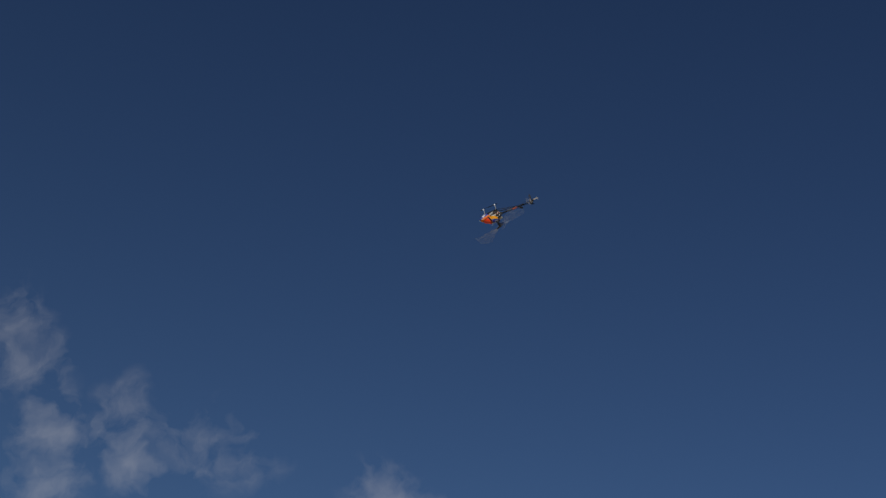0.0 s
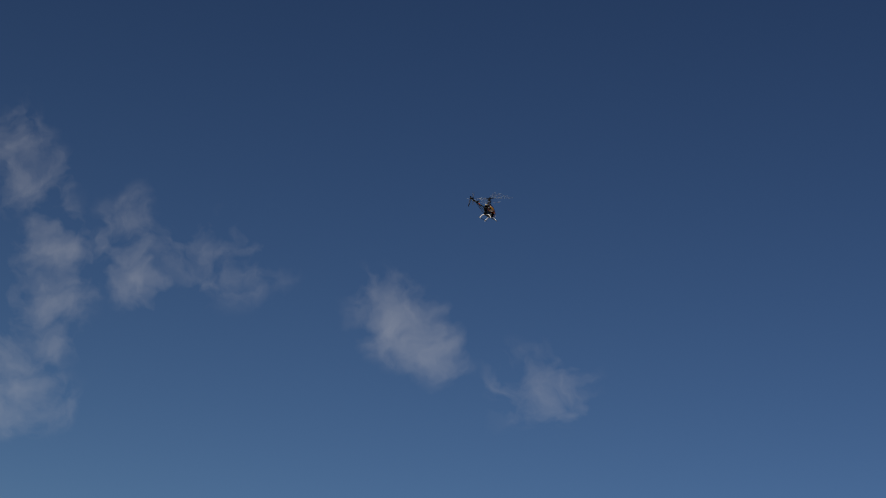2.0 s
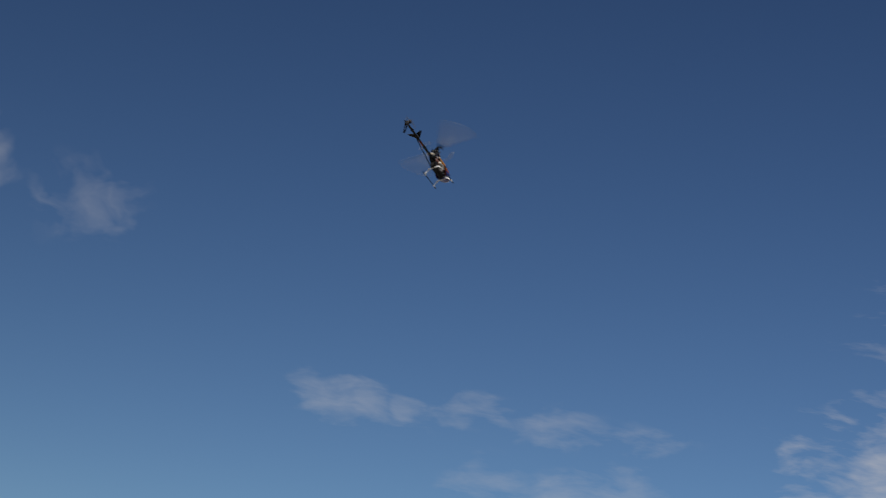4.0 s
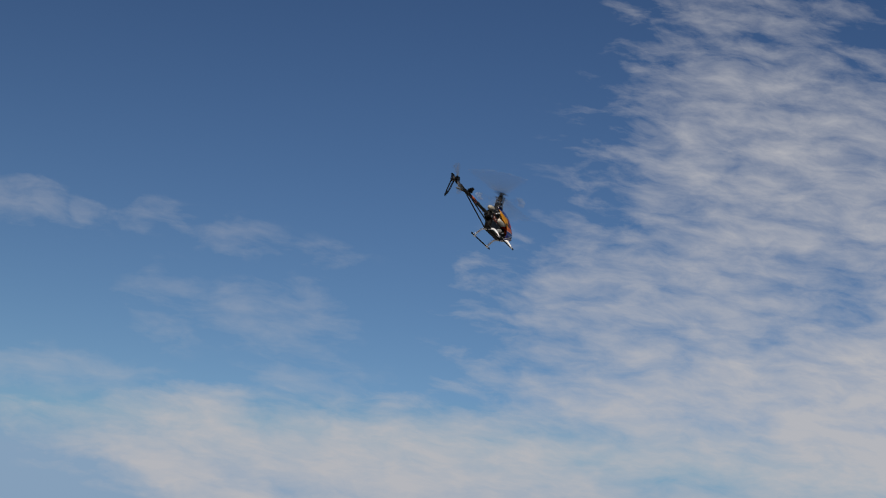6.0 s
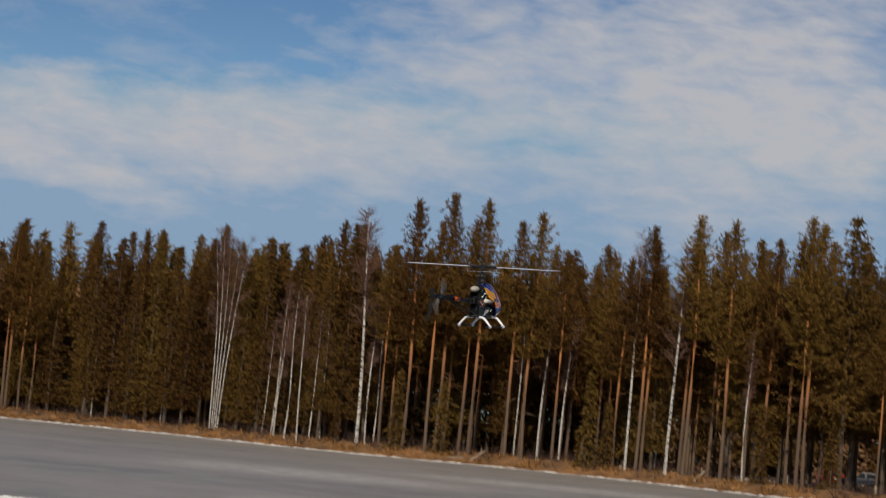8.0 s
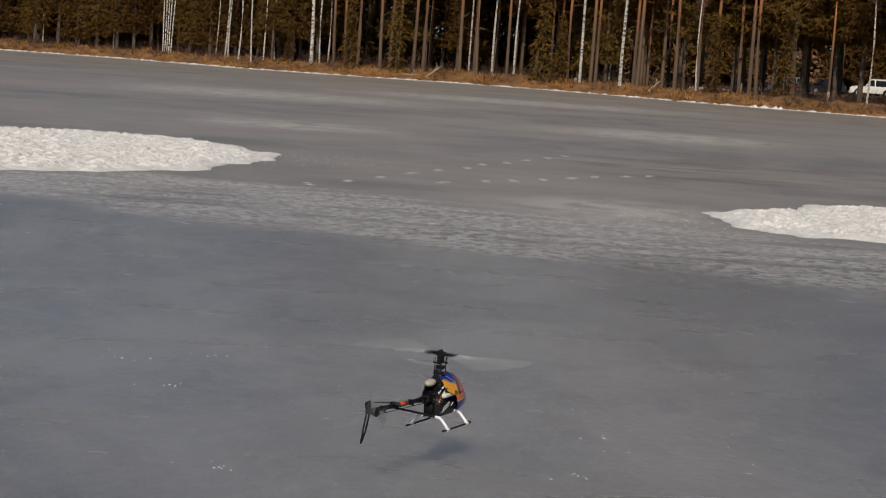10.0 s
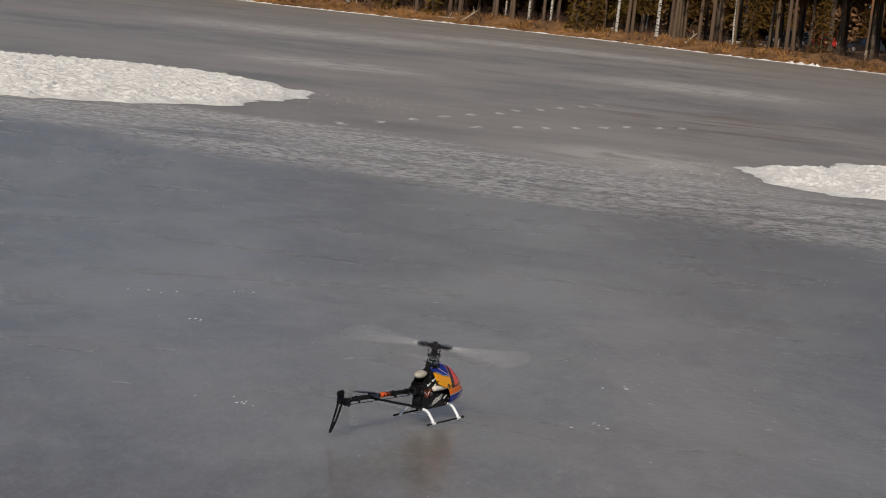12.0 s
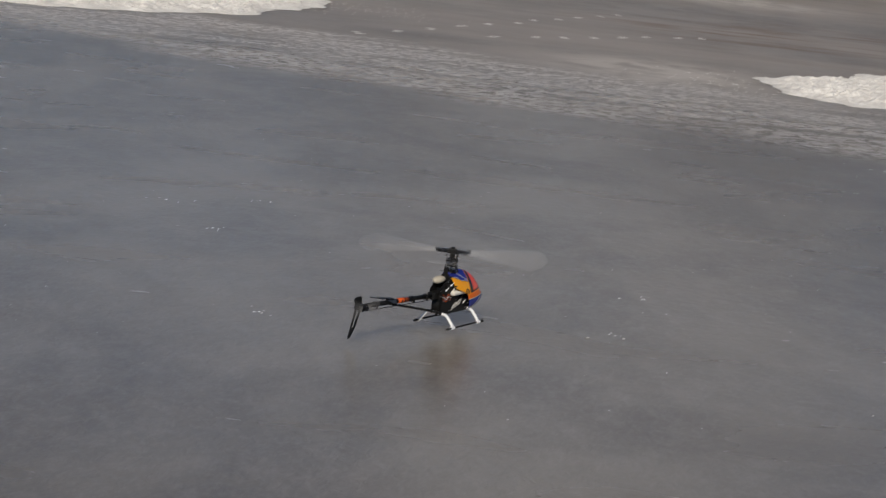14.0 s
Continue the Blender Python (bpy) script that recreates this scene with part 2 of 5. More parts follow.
def ice_material():
    """Wet lake ice: dark and glossy, with frosted streaks, a band of refrozen ripples and dull slush further out."""
    m = bpy.data.materials.new("lake_ice")
    m.use_nodes = True
    t, link = m.node_tree, m.node_tree.links.new
    b = t.nodes["Principled BSDF"]
    b.inputs["IOR"].default_value = 1.36
    b.inputs["Subsurface Weight"].default_value = 1.0     # light spreads inside the ice
    b.inputs["Subsurface Radius"].default_value = (1.0, 1.0, 1.0)
    b.inputs["Subsurface Scale"].default_value = 1.8
    coord = node(t, "ShaderNodeTexCoord")

    def noisy(scale, stretch, turn, detail, low, high, rough=0.6):
        mp = node(t, "ShaderNodeMapping", in_Scale=stretch, in_Rotation=(0, 0, radians(turn)))
        link(coord.outputs["Object"], mp.inputs["Vector"])
        n = node(t, "ShaderNodeTexNoise", in_Scale=scale, in_Detail=detail, in_Roughness=rough, in_Distortion=0.4)
        link(mp.outputs[0], n.inputs["Vector"])
        r = node(t, "ShaderNodeMapRange", interpolation_type="SMOOTHSTEP")
        r.inputs[1].default_value, r.inputs[2].default_value = low, high
        link(n.outputs[0], r.inputs[0])
        return r

    def mixed(mask, colour, base):
        x = node(t, "ShaderNodeMixRGB", in_2=(*colour, 1))
        link(mask.outputs[0], x.inputs[0])
        if isinstance(base, tuple):
            x.inputs[1].default_value = (*base, 1)
        else:
            link(base.outputs[0], x.inputs[1])
        return x

    def product(*parts):
        last = parts[0]
        for p in parts[1:]:
            k = node(t, "ShaderNodeMath", operation="MULTIPLY")
            link(last.outputs[0], k.inputs[0])
            if isinstance(p, float):
                k.inputs[1].default_value = p
            else:
                link(p.outputs[0], k.inputs[1])
            last = k
        return last

    def band(near, far, soft, slope):
        """1 between two lines across the lake, y = near or far + slope * x."""
        sep = node(t, "ShaderNodeSeparateXYZ")
        wob = node(t, "ShaderNodeTexNoise", in_Scale=0.16, in_Detail=4.0)
        link(coord.outputs["Object"], wob.inputs["Vector"])
        link(coord.outputs["Object"], sep.inputs[0])
        s = node(t, "ShaderNodeMath", operation="MULTIPLY", in_1=-slope)
        link(sep.outputs[0], s.inputs[0])
        a = node(t, "ShaderNodeMath", operation="ADD")
        link(sep.outputs[1], a.inputs[0])
        link(s.outputs[0], a.inputs[1])
        w = node(t, "ShaderNodeMath", operation="MULTIPLY_ADD", in_1=5.0)
        link(wob.outputs[0], w.inputs[0])
        link(a.outputs[0], w.inputs[2])
        ends = []
        for edge, up in ((near, True), (far, False)):
            r = node(t, "ShaderNodeMapRange", interpolation_type="SMOOTHSTEP")
            r.inputs[1].default_value, r.inputs[2].default_value = edge + 2.5 - soft, edge + 2.5 + soft
            r.inputs[3].default_value, r.inputs[4].default_value = (0, 1) if up else (1, 0)
            link(w.outputs[0], r.inputs[0])
            ends.append(r)
        return product(*ends)

    cloudy = noisy(0.42, (1, 0.6, 1), 12, 6.0, 0.36, 0.66)
    streaks = noisy(0.9, (0.6, 1.2, 1), 14, 6.0, 0.36, 0.8, 0.5)
    grain = noisy(30.0, (1, 0.5, 1), 8, 5.0, 0.42, 0.7, 0.7)
    frost = noisy(7.0, (0.8, 0.45, 1), 12, 6.0, 0.44, 0.72, 0.65)
    ripple = noisy(9.0, (0.75, 0.7, 1), 22, 7.0, 0.42, 0.56, 0.65)
    dull = noisy(0.10, (0.55, 1.0, 1), 5, 7.0, 0.32, 0.66, 0.55)
    colour = mixed(cloudy, (0.295, 0.278, 0.25), (0.185, 0.173, 0.154))
    colour = mixed(product(streaks, 0.25), (0.29, 0.265, 0.235), colour)
    colour = mixed(product(frost, 0.3), (0.34, 0.325, 0.305), colour)
    colour = mixed(product(grain, 0.2), (0.36, 0.345, 0.325), colour)
    patches = None
    for x, y, a, c in ((2.4, 32.0, 2.2, 3.2), (-4.9, 57.5, 3.6, 4.0), (7.2, 69.0, 5.0, 6.0), (-9.0, 90.0, 9.0, 9.0), (3.0, 110.0, 12.0, 9.0)):
        mp = node(t, "ShaderNodeMapping")
        mp.vector_type = "TEXTURE"
        mp.inputs["Location"].default_value, mp.inputs["Scale"].default_value = (x, y, 0), (a, c, 1)
        link(coord.outputs["Object"], mp.inputs["Vector"])
        ln = node(t, "ShaderNodeVectorMath", operation="LENGTH")
        link(mp.outputs[0], ln.inputs[0])
        r = node(t, "ShaderNodeMapRange", interpolation_type="SMOOTHSTEP")
        for k, value in ((1, 0.3), (2, 1.2), (3, 1.0), (4, 0.0)):
            r.inputs[k].default_value = value
        link(ln.outputs["Value"], r.inputs[0])
        if patches is None:
            patches = r
        else:
            top = node(t, "ShaderNodeMath", operation="MAXIMUM")
            link(patches.outputs[0], top.inputs[0])
            link(r.outputs[0], top.inputs[1])
            patches = top
    far_part = band(29.0, 900.0, 4.0, -0.2)
    colour = mixed(product(far_part, dull, 0.7), (0.37, 0.33, 0.285), colour)
    slush = noisy(1.8, (0.7, 0.5, 1), 8, 7.0, 0.30, 0.60)
    colour = mixed(product(patches, slush, 0.9), (0.55, 0.515, 0.465), colour)
    rough_band = band(24.0, 31.0, 0.8, -0.5)
    rows = noisy(0.9, (0.35, 1.5, 1), 22, 5.0, 0.30, 0.58)      # the ripples lie in uneven rows
    colour = mixed(product(rough_band, ripple, rows, 0.85), (0.78, 0.75, 0.72), colour)

    def spot(x, y, a, c):
        mp = node(t, "ShaderNodeMapping", in_Location=(x, y, 0), in_Scale=(a, c, 1))
        mp.vector_type = "TEXTURE"
        link(coord.outputs["Object"], mp.inputs["Vector"])
        ln = node(t, "ShaderNodeVectorMath", operation="LENGTH")
        link(mp.outputs[0], ln.inputs[0])
        r = node(t, "ShaderNodeMapRange", interpolation_type="SMOOTHSTEP")
        for k, value in ((1, 0.3), (2, 1.2), (3, 1.0), (4, 0.0)):
            r.inputs[k].default_value = value
        link(ln.outputs["Value"], r.inputs[0])
        return r

    mud = noisy(1.1, (0.35, 0.9, 1), 8, 6.0, 0.46, 0.66)
    colour = mixed(product(spot(7.0, 47.0, 6.5, 9.0), mud, 0.75), (0.17, 0.115, 0.07), colour)
    # one darker ellipse in the near ice to the east, broken up by noise
    clear = noisy(0.5, (0.6, 1.0, 1), 10, 5.0, 0.25, 0.6)
    colour = mixed(product(spot(3.8, 18.5, 3.4, 7.0), clear, 0.6), (0.155, 0.148, 0.14), colour)
    link(colour.outputs[0], b.inputs["Base Color"])
    gloss = node(t, "ShaderNodeMapRange")
    gloss.inputs[3].default_value, gloss.inputs[4].default_value = 0.24, 0.30
    link(streaks.outputs[0], gloss.inputs[0])
    dulled = node(t, "ShaderNodeMath", operation="MULTIPLY_ADD", in_1=0.2)
    link(far_part.outputs[0], dulled.inputs[0])
    link(gloss.outputs[0], dulled.inputs[2])
    link(dulled.outputs[0], b.inputs["Roughness"])
    rel = node(t, "ShaderNodeBump", in_Strength=0.05, in_Distance=0.002)
    link(streaks.outputs[0], rel.inputs["Height"])
    # small refrozen wavelets all over
    wavelets = noisy(11.0, (1.0, 0.7, 1), 10, 4.0, 0.35, 0.75)
    rel3 = node(t, "ShaderNodeBump", in_Strength=0.3, in_Distance=0.006)
    link(wavelets.outputs[0], rel3.inputs["Height"])
    link(rel.outputs[0], rel3.inputs["Normal"])
    rel2 = node(t, "ShaderNodeBump", in_Strength=0.7, in_Distance=0.02)
    link(product(rough_band, ripple).outputs[0], rel2.inputs["Height"])
    link(rel3.outputs[0], rel2.inputs["Normal"])
    link(rel2.outputs[0], b.inputs["Normal"])
    return m


M_ICE = ice_material()
M_SNOW = material("granular_snow", (0.88, 0.86, 0.825), 0.75, vary=0.18, scale=14.0, bump=0.05, coarse=2.0)
M_GROUND = material("dry_grass_ground", (0.10, 0.05, 0.024), 0.95, vary=0.5, scale=1.6, bump=0.12, second=(0.40, 0.21, 0.085), coarse=0.3)
M_FOREST = material("forest_floor", (0.10, 0.06, 0.032), 0.95, vary=0.5, scale=1.5, bump=0.1)
M_STRAW = material("dry_straw", (0.20, 0.095, 0.035), 0.9, vary=0.55, scale=1.3, coarse=0.35, second=(0.62, 0.34, 0.13))
M_TWIG = material("bare_twigs", (0.075, 0.042, 0.028), 0.9, vary=0.3, scale=3.0)
M_PINE_BARK = trunk_material("pine_bark", (0.115, 0.075, 0.05), (0.42, 0.17, 0.055), (4.0, 10.0), False)
M_SPRUCE_BARK = trunk_material("spruce_bark", (0.10, 0.075, 0.055), (0.12, 0.08, 0.06), (4.0, 12.0), False)
M_BIRCH_BARK = trunk_material("birch_bark", (0.55, 0.52, 0.47), (0.06, 0.05, 0.045), None, True)
M_PINE = material("pine_needles", (0.160, 0.084, 0.022), 0.95, vary=0.4, scale=0.9, random_tint=0.3)
M_SPRUCE = material("spruce_needles", (0.130, 0.070, 0.019), 0.95, vary=0.4, scale=0.9, random_tint=0.3)
M_BIRCH_TWIG = material("birch_twigs", (0.14, 0.072, 0.05), 0.85, vary=0.3, scale=2.0)
M_UNDERWOOD = material("brown_underwood", (0.17, 0.092, 0.045), 0.95, vary=0.4, scale=0.7)
for needles in (M_PINE, M_SPRUCE, M_STRAW):
    leafy(needles, 0.3)
M_DEAD = material("weathered_log", (0.34, 0.27, 0.2), 0.85, vary=0.3, scale=6.0, bump=0.02)
M_ROAD = material("gravel_road", (0.16, 0.14, 0.125), 0.95, vary=0.3, scale=5.0, bump=0.03)


# ---- building helpers ----


def finish(name, bm, mats, smooth=True):
    me = bpy.data.meshes.new(name)
    bmesh.ops.recalc_face_normals(bm, faces=bm.faces)
    bm.to_mesh(me)
    bm.free()
    for m in mats if isinstance(mats, (list, tuple)) else [mats]:
        me.materials.append(m)
    for p in me.polygons:
        p.use_smooth = smooth
    return me


def part(name, bm, mat, parent, label="", smooth=False):
    ob = new(name, finish(name, bm, mat, smooth))
    ob.parent = parent
    return tagged(ob, label)


def mesh_from(name, verts, faces, mat, smooth=False):
    me = bpy.data.meshes.new(name)
    me.from_pydata([tuple(v) for v in verts], [], faces)
    me.materials.append(mat)
    for p in me.polygons:
        p.use_smooth = smooth
    me.update()
    return me


def box(bm, centre, size, bevel=0.0, m=None):
    made = bmesh.ops.create_cube(bm, size=1.0)["verts"]
    bmesh.ops.scale(bm, vec=size, verts=made)
    if bevel:
        edges = list({e for v in made for e in v.link_edges})
        res = bmesh.ops.bevel(bm, geom=edges, offset=bevel, segments=2, affect="EDGES", profile=0.6)
        made = list({v for f in res["faces"] for v in f.verts} | {v for v in made if v.is_valid})
    at = Matrix.Translation(centre) @ (m or Matrix())
    bmesh.ops.transform(bm, matrix=at, verts=made)
    return made


def tube(bm, points, radii, sides=8):
    """A bent, tapering tube through the points, closed at both ends."""
    rings = []
    pts = [Vector(p) for p in points]
    for i, p in enumerate(pts):
        d = (pts[min(i + 1, len(pts) - 1)] - pts[max(i - 1, 0)]).normalized()
        q = d.to_track_quat("Z", "Y")
        r = radii[i] if isinstance(radii, (list, tuple)) else radii
        rings.append([bm.verts.new(p + q @ Vector((r * math.cos(a), r * math.sin(a), 0))) for a in [2 * math.pi * k / sides for k in range(sides)]])
    for a, b in zip(rings, rings[1:]):
        for k in range(sides):
            bm.faces.new((a[k], a[(k + 1) % sides], b[(k + 1) % sides], b[k]))
    bm.faces.new(rings[0][::-1])
    bm.faces.new(rings[-1])


def plate(bm, outline, y, thick, holes=()):
    """A flat plate in the x-z plane at y, of that thickness."""
    ring = [bm.verts.new((x, y - thick / 2, z)) for x, z in outline]
    f = bm.faces.new(ring)
    out = bmesh.ops.extrude_face_region(bm, geom=[f])
    bmesh.ops.translate(bm, vec=(0, thick, 0), verts=[g for g in out["geom"] if isinstance(g, bmesh.types.BMVert)])


# ---- the lake, its banks and the road ----
SHORE_X = [-2500, -400, -200, -80, -42, -31, -19, -9, 0, 10, 17.6, 25.4, 31, 60, 120, 200, 2500]
SHORE_Y = [400, 260, 215, 200, 187.5, 184, 172, 170.5, 171, 164, 152, 145.5, 140.5, 118, 90, 75, 60]
NEAR_Y = -4.0


def shore(x):
    return float(np.interp(x, SHORE_X, SHORE_Y))


def ground_height(x, y):
    """The bank rises from the ice's edge to a flat wood, on both sides of the lake."""
    d = max(y - shore(x), NEAR_Y - y)
    if d < 0:
        return max(-0.6, d * 0.12)
    rise = 0.78 * min(1.0, d / 5.0) ** 0.55 + 0.004 * min(max(d - 9, 0), 50)
    lump = noise.noise((x * 0.35, y * 0.35, 0)) * 0.34 + noise.noise((x * 1.1, y * 1.1, 3)) * 0.24
    return rise + lump * min(1.0, d / 2.0) * (1 if d < 7 else 0.3)


def build_ground():
    xs = [-2500, -1200, -600, -300, -160, -100] + [-75 + 0.75 * i for i in range(201)] + [95, 130, 200, 400, 900, 2500]
    ds = [-30, -10, -3, -1, -0.3] + [0.3 * i for i in range(8)] + [2.6 + 0.8 * i for i in range(20)] + [19 + 3 * i for i in range(20)] + [100, 200, 500, 2300]
    rows = [[(x, shore(x) + d) for x in xs] for d in ds]
    back = [-2500, -800, -200, -60, -25, -12, -8, -6, -5, NEAR_Y, -3, -1, 2]
    rows = [[(x, y) for x in xs] for y in back] + rows
    verts = [(x, y, ground_height(x, y)) for row in rows for x, y in row]
    n = len(xs)
    faces = [(r * n + c, r * n + c + 1, r * n + n + c + 1, r * n + n + c) for r in range(len(rows) - 1) for c in range(n - 1)]
    me = mesh_from("ground", verts, faces, M_GROUND, True)
    me.materials.append(M_FOREST)
    for p in me.polygons:
        x, y, _ = p.center
        if y - shore(x) > 12 + 3 * noise.noise((x * 0.2, y * 0.2, 1)):
            p.material_index = 1
    tagged(new("ground", me), "banks of dry brown grass and forest floor round the lake", "ground", kind="structure")


def build_ice():
    bm = bmesh.new()
    xs = [-2500, -600, -200] + list(range(-100, 101, 10)) + [200, 600, 2500]
    low = [bm.verts.new((x, NEAR_Y - 1.5, 0)) for x in xs]
    high = [bm.verts.new((x, shore(x) + 1.0, 0)) for x in xs]
    for k in range(len(xs) - 1):
        bm.faces.new((low[k], low[k + 1], high[k + 1], high[k]))
    tagged(new("water", finish("water", bm, M_ICE)), "frozen lake of wet grey glossy ice with frosted streaks", "frozen lake", kind="structure")


build_ground()
build_ice()

# ---- the forest ----


class Shape:
    """Gathers triangles and quads for one mesh."""

    def __init__(self):
        self.verts, self.faces = [], []

    def stem(self, points, radii, sides=6):
        first = len(self.verts)
        for i, p in enumerate(points):
            d = (points[min(i + 1, len(points) - 1)] - points[max(i - 1, 0)]).normalized()
            q = d.to_track_quat("Z", "Y")
            for k in range(sides):
                a = 2 * math.pi * k / sides
                self.verts.append(p + q @ Vector((radii[i] * math.cos(a), radii[i] * math.sin(a), 0)))
        for i in range(len(points) - 1):
            for k in range(sides):
                a, b = first + i * sides + k, first + i * sides + (k + 1) % sides
                self.faces.append((a, b, b + sides, a + sides))

    def blade(self, p, d, length, width):
        side = d.cross(Vector((random.uniform(-1, 1), random.uniform(-1, 1), random.uniform(-1, 1))))
        if side.length < 1e-4:
            return
        side = side.normalized() * width / 2
        n = len(self.verts)
        self.verts += [p - side, p + side, p + d * length]
        self.faces.append((n, n + 1, n + 2))

    def mesh(self, name, mat):
        return mesh_from(name, self.verts, self.faces, mat)


def unit(low=-1.0, high=1.0):
    return Vector((random.uniform(-1, 1), random.uniform(-1, 1), random.uniform(low, high))).normalized()


def bent(base, top, bend, count=7):
    off = Vector((random.uniform(-1, 1), random.uniform(-1, 1), 0)) * bend
    off2 = Vector((random.uniform(-1, 1), random.uniform(-1, 1), 0)) * bend * 0.4
    return [base.lerp(top, k / (count - 1)) + off * math.sin(math.pi * k / (count - 1)) + off2 * math.sin(2 * math.pi * k / (count - 1)) for k in range(count)]


def tree(name, trunk, trunk_mat, crown, crown_mat, label, trunk_label, crown_label):
    root = new(name)
    a = new("trunk", trunk.mesh("trunk", trunk_mat))
    b = new("crown", crown.mesh("crown", crown_mat))
    for ob, text in ((a, trunk_label), (b, crown_label)):
        ob.parent = root
        tagged(ob, text)
    return tagged(root, label, "tree", "trees on the far shore")


def along(points, h, height):
    k = h / height * (len(points) - 1)
    i = min(int(k), len(points) - 2)
    return points[i].lerp(points[i + 1], k - i)


def pine(height=20.0, crown_from=0.5, wide=1.0, sparse=False):
    """Whorls of limbs that sweep up at their ends, short and steep near the pointed top."""
    trunk, crown = Shape(), Shape()
    pts = bent(Vector((0, 0, -0.4)), Vector((random.uniform(-0.4, 0.4), random.uniform(-0.4, 0.4), height)), 0.22)
    trunk.stem(pts, [0.17, 0.145, 0.13, 0.115, 0.09, 0.055, 0.02], 7)
    h = height * crown_from
    size, each = (1.9, 3) if sparse else (1.05, 8)
    lean = random.uniform(0, 2 * math.pi)
    while h < height - 0.25:
        f = max(0.0, (h / height - crown_from) / (1 - crown_from))
        reach = 0.12 + wide * 3.5 * (1 - f) ** 1.1 * min(1, 0.5 + 1.8 * f)
        start = along(pts, h, height)
        count = random.choice((4, 5, 5, 6))
        turn = random.uniform(0, 2 * math.pi)
        for k in range(count):
            a = turn + 2 * math.pi * k / count + random.uniform(-0.45, 0.45)
            r = reach * random.uniform(0.5, 1.15) * (1 + 0.22 * math.cos(a - lean))
            rise = random.uniform(-0.12, 0.18) + 0.75 * f ** 1.6
            out = Vector((math.cos(a), math.sin(a), 0))
            elbow = start + out * r * 0.6 + Vector((0, 0, rise * r * 0.5 - 0.04))
            tip = start + out * r + Vector((0, 0, rise * r + 0.22 * r * random.uniform(0.6, 1.3)))
            if not sparse:
                crown.stem([start, elbow, tip], [0.03, 0.02, 0.006], 3)
            steps = 2 + int(r / 0.3)
            for j in range(steps):
                q = 0.16 + 0.86 * j / (steps - 1)
                c = start.lerp(elbow, q / 0.6) if q < 0.6 else elbow.lerp(tip, (q - 0.6) / 0.4)
                side = Vector((-out.y, out.x, 0)) * random.uniform(-0.3, 0.3) * r * (1.15 - q)
                c = c + side + unit() * 0.1
                for _ in range(each):
                    d = (unit(-0.3, 0.7) + out * 0.75 + Vector((0, 0, 0.12 + 0.3 * f))).normalized()
                    fine = size * (1.1 - 0.4 * f)
                    crown.blade(c + unit() * 0.16 * fine, d, random.uniform(0.18, 0.44) * fine, random.uniform(0.06, 0.13) * fine)
        # short shoots close round the stem
        for _ in range(6 if sparse else 18):
            c = start + unit() * random.uniform(0.15, 0.75) * (1 - 0.6 * f) + Vector((0, 0, random.uniform(-0.3, 0.3)))
            crown.blade(c, unit(-0.2, 1.2), random.uniform(0.25, 0.5) * size, random.uniform(0.07, 0.13) * size)
        h += random.uniform(0.46, 0.74) * (1 - 0.45 * f)
    # dead snags below the crown
    for _ in range(9):
        h = height * random.uniform(0.2, crown_from)
        p = along(pts, h, height)
        d = unit(-0.3, 0.2)
        trunk.stem([p, p + d * random.uniform(0.4, 1.5)], [0.02, 0.006], 3)
    top = pts[-1]
    for k in range(34):
        crown.blade(top - Vector((0, 0, random.uniform(0, 1.1))), unit(0.9, 3.0), random.uniform(0.2, 0.42), 0.045)
    return tree("pine_tree", trunk, M_PINE_BARK, crown, M_PINE, "tall pine tree with an orange bare trunk and high green crown", "grey to orange pine trunk", "dense dull-green needle crown")


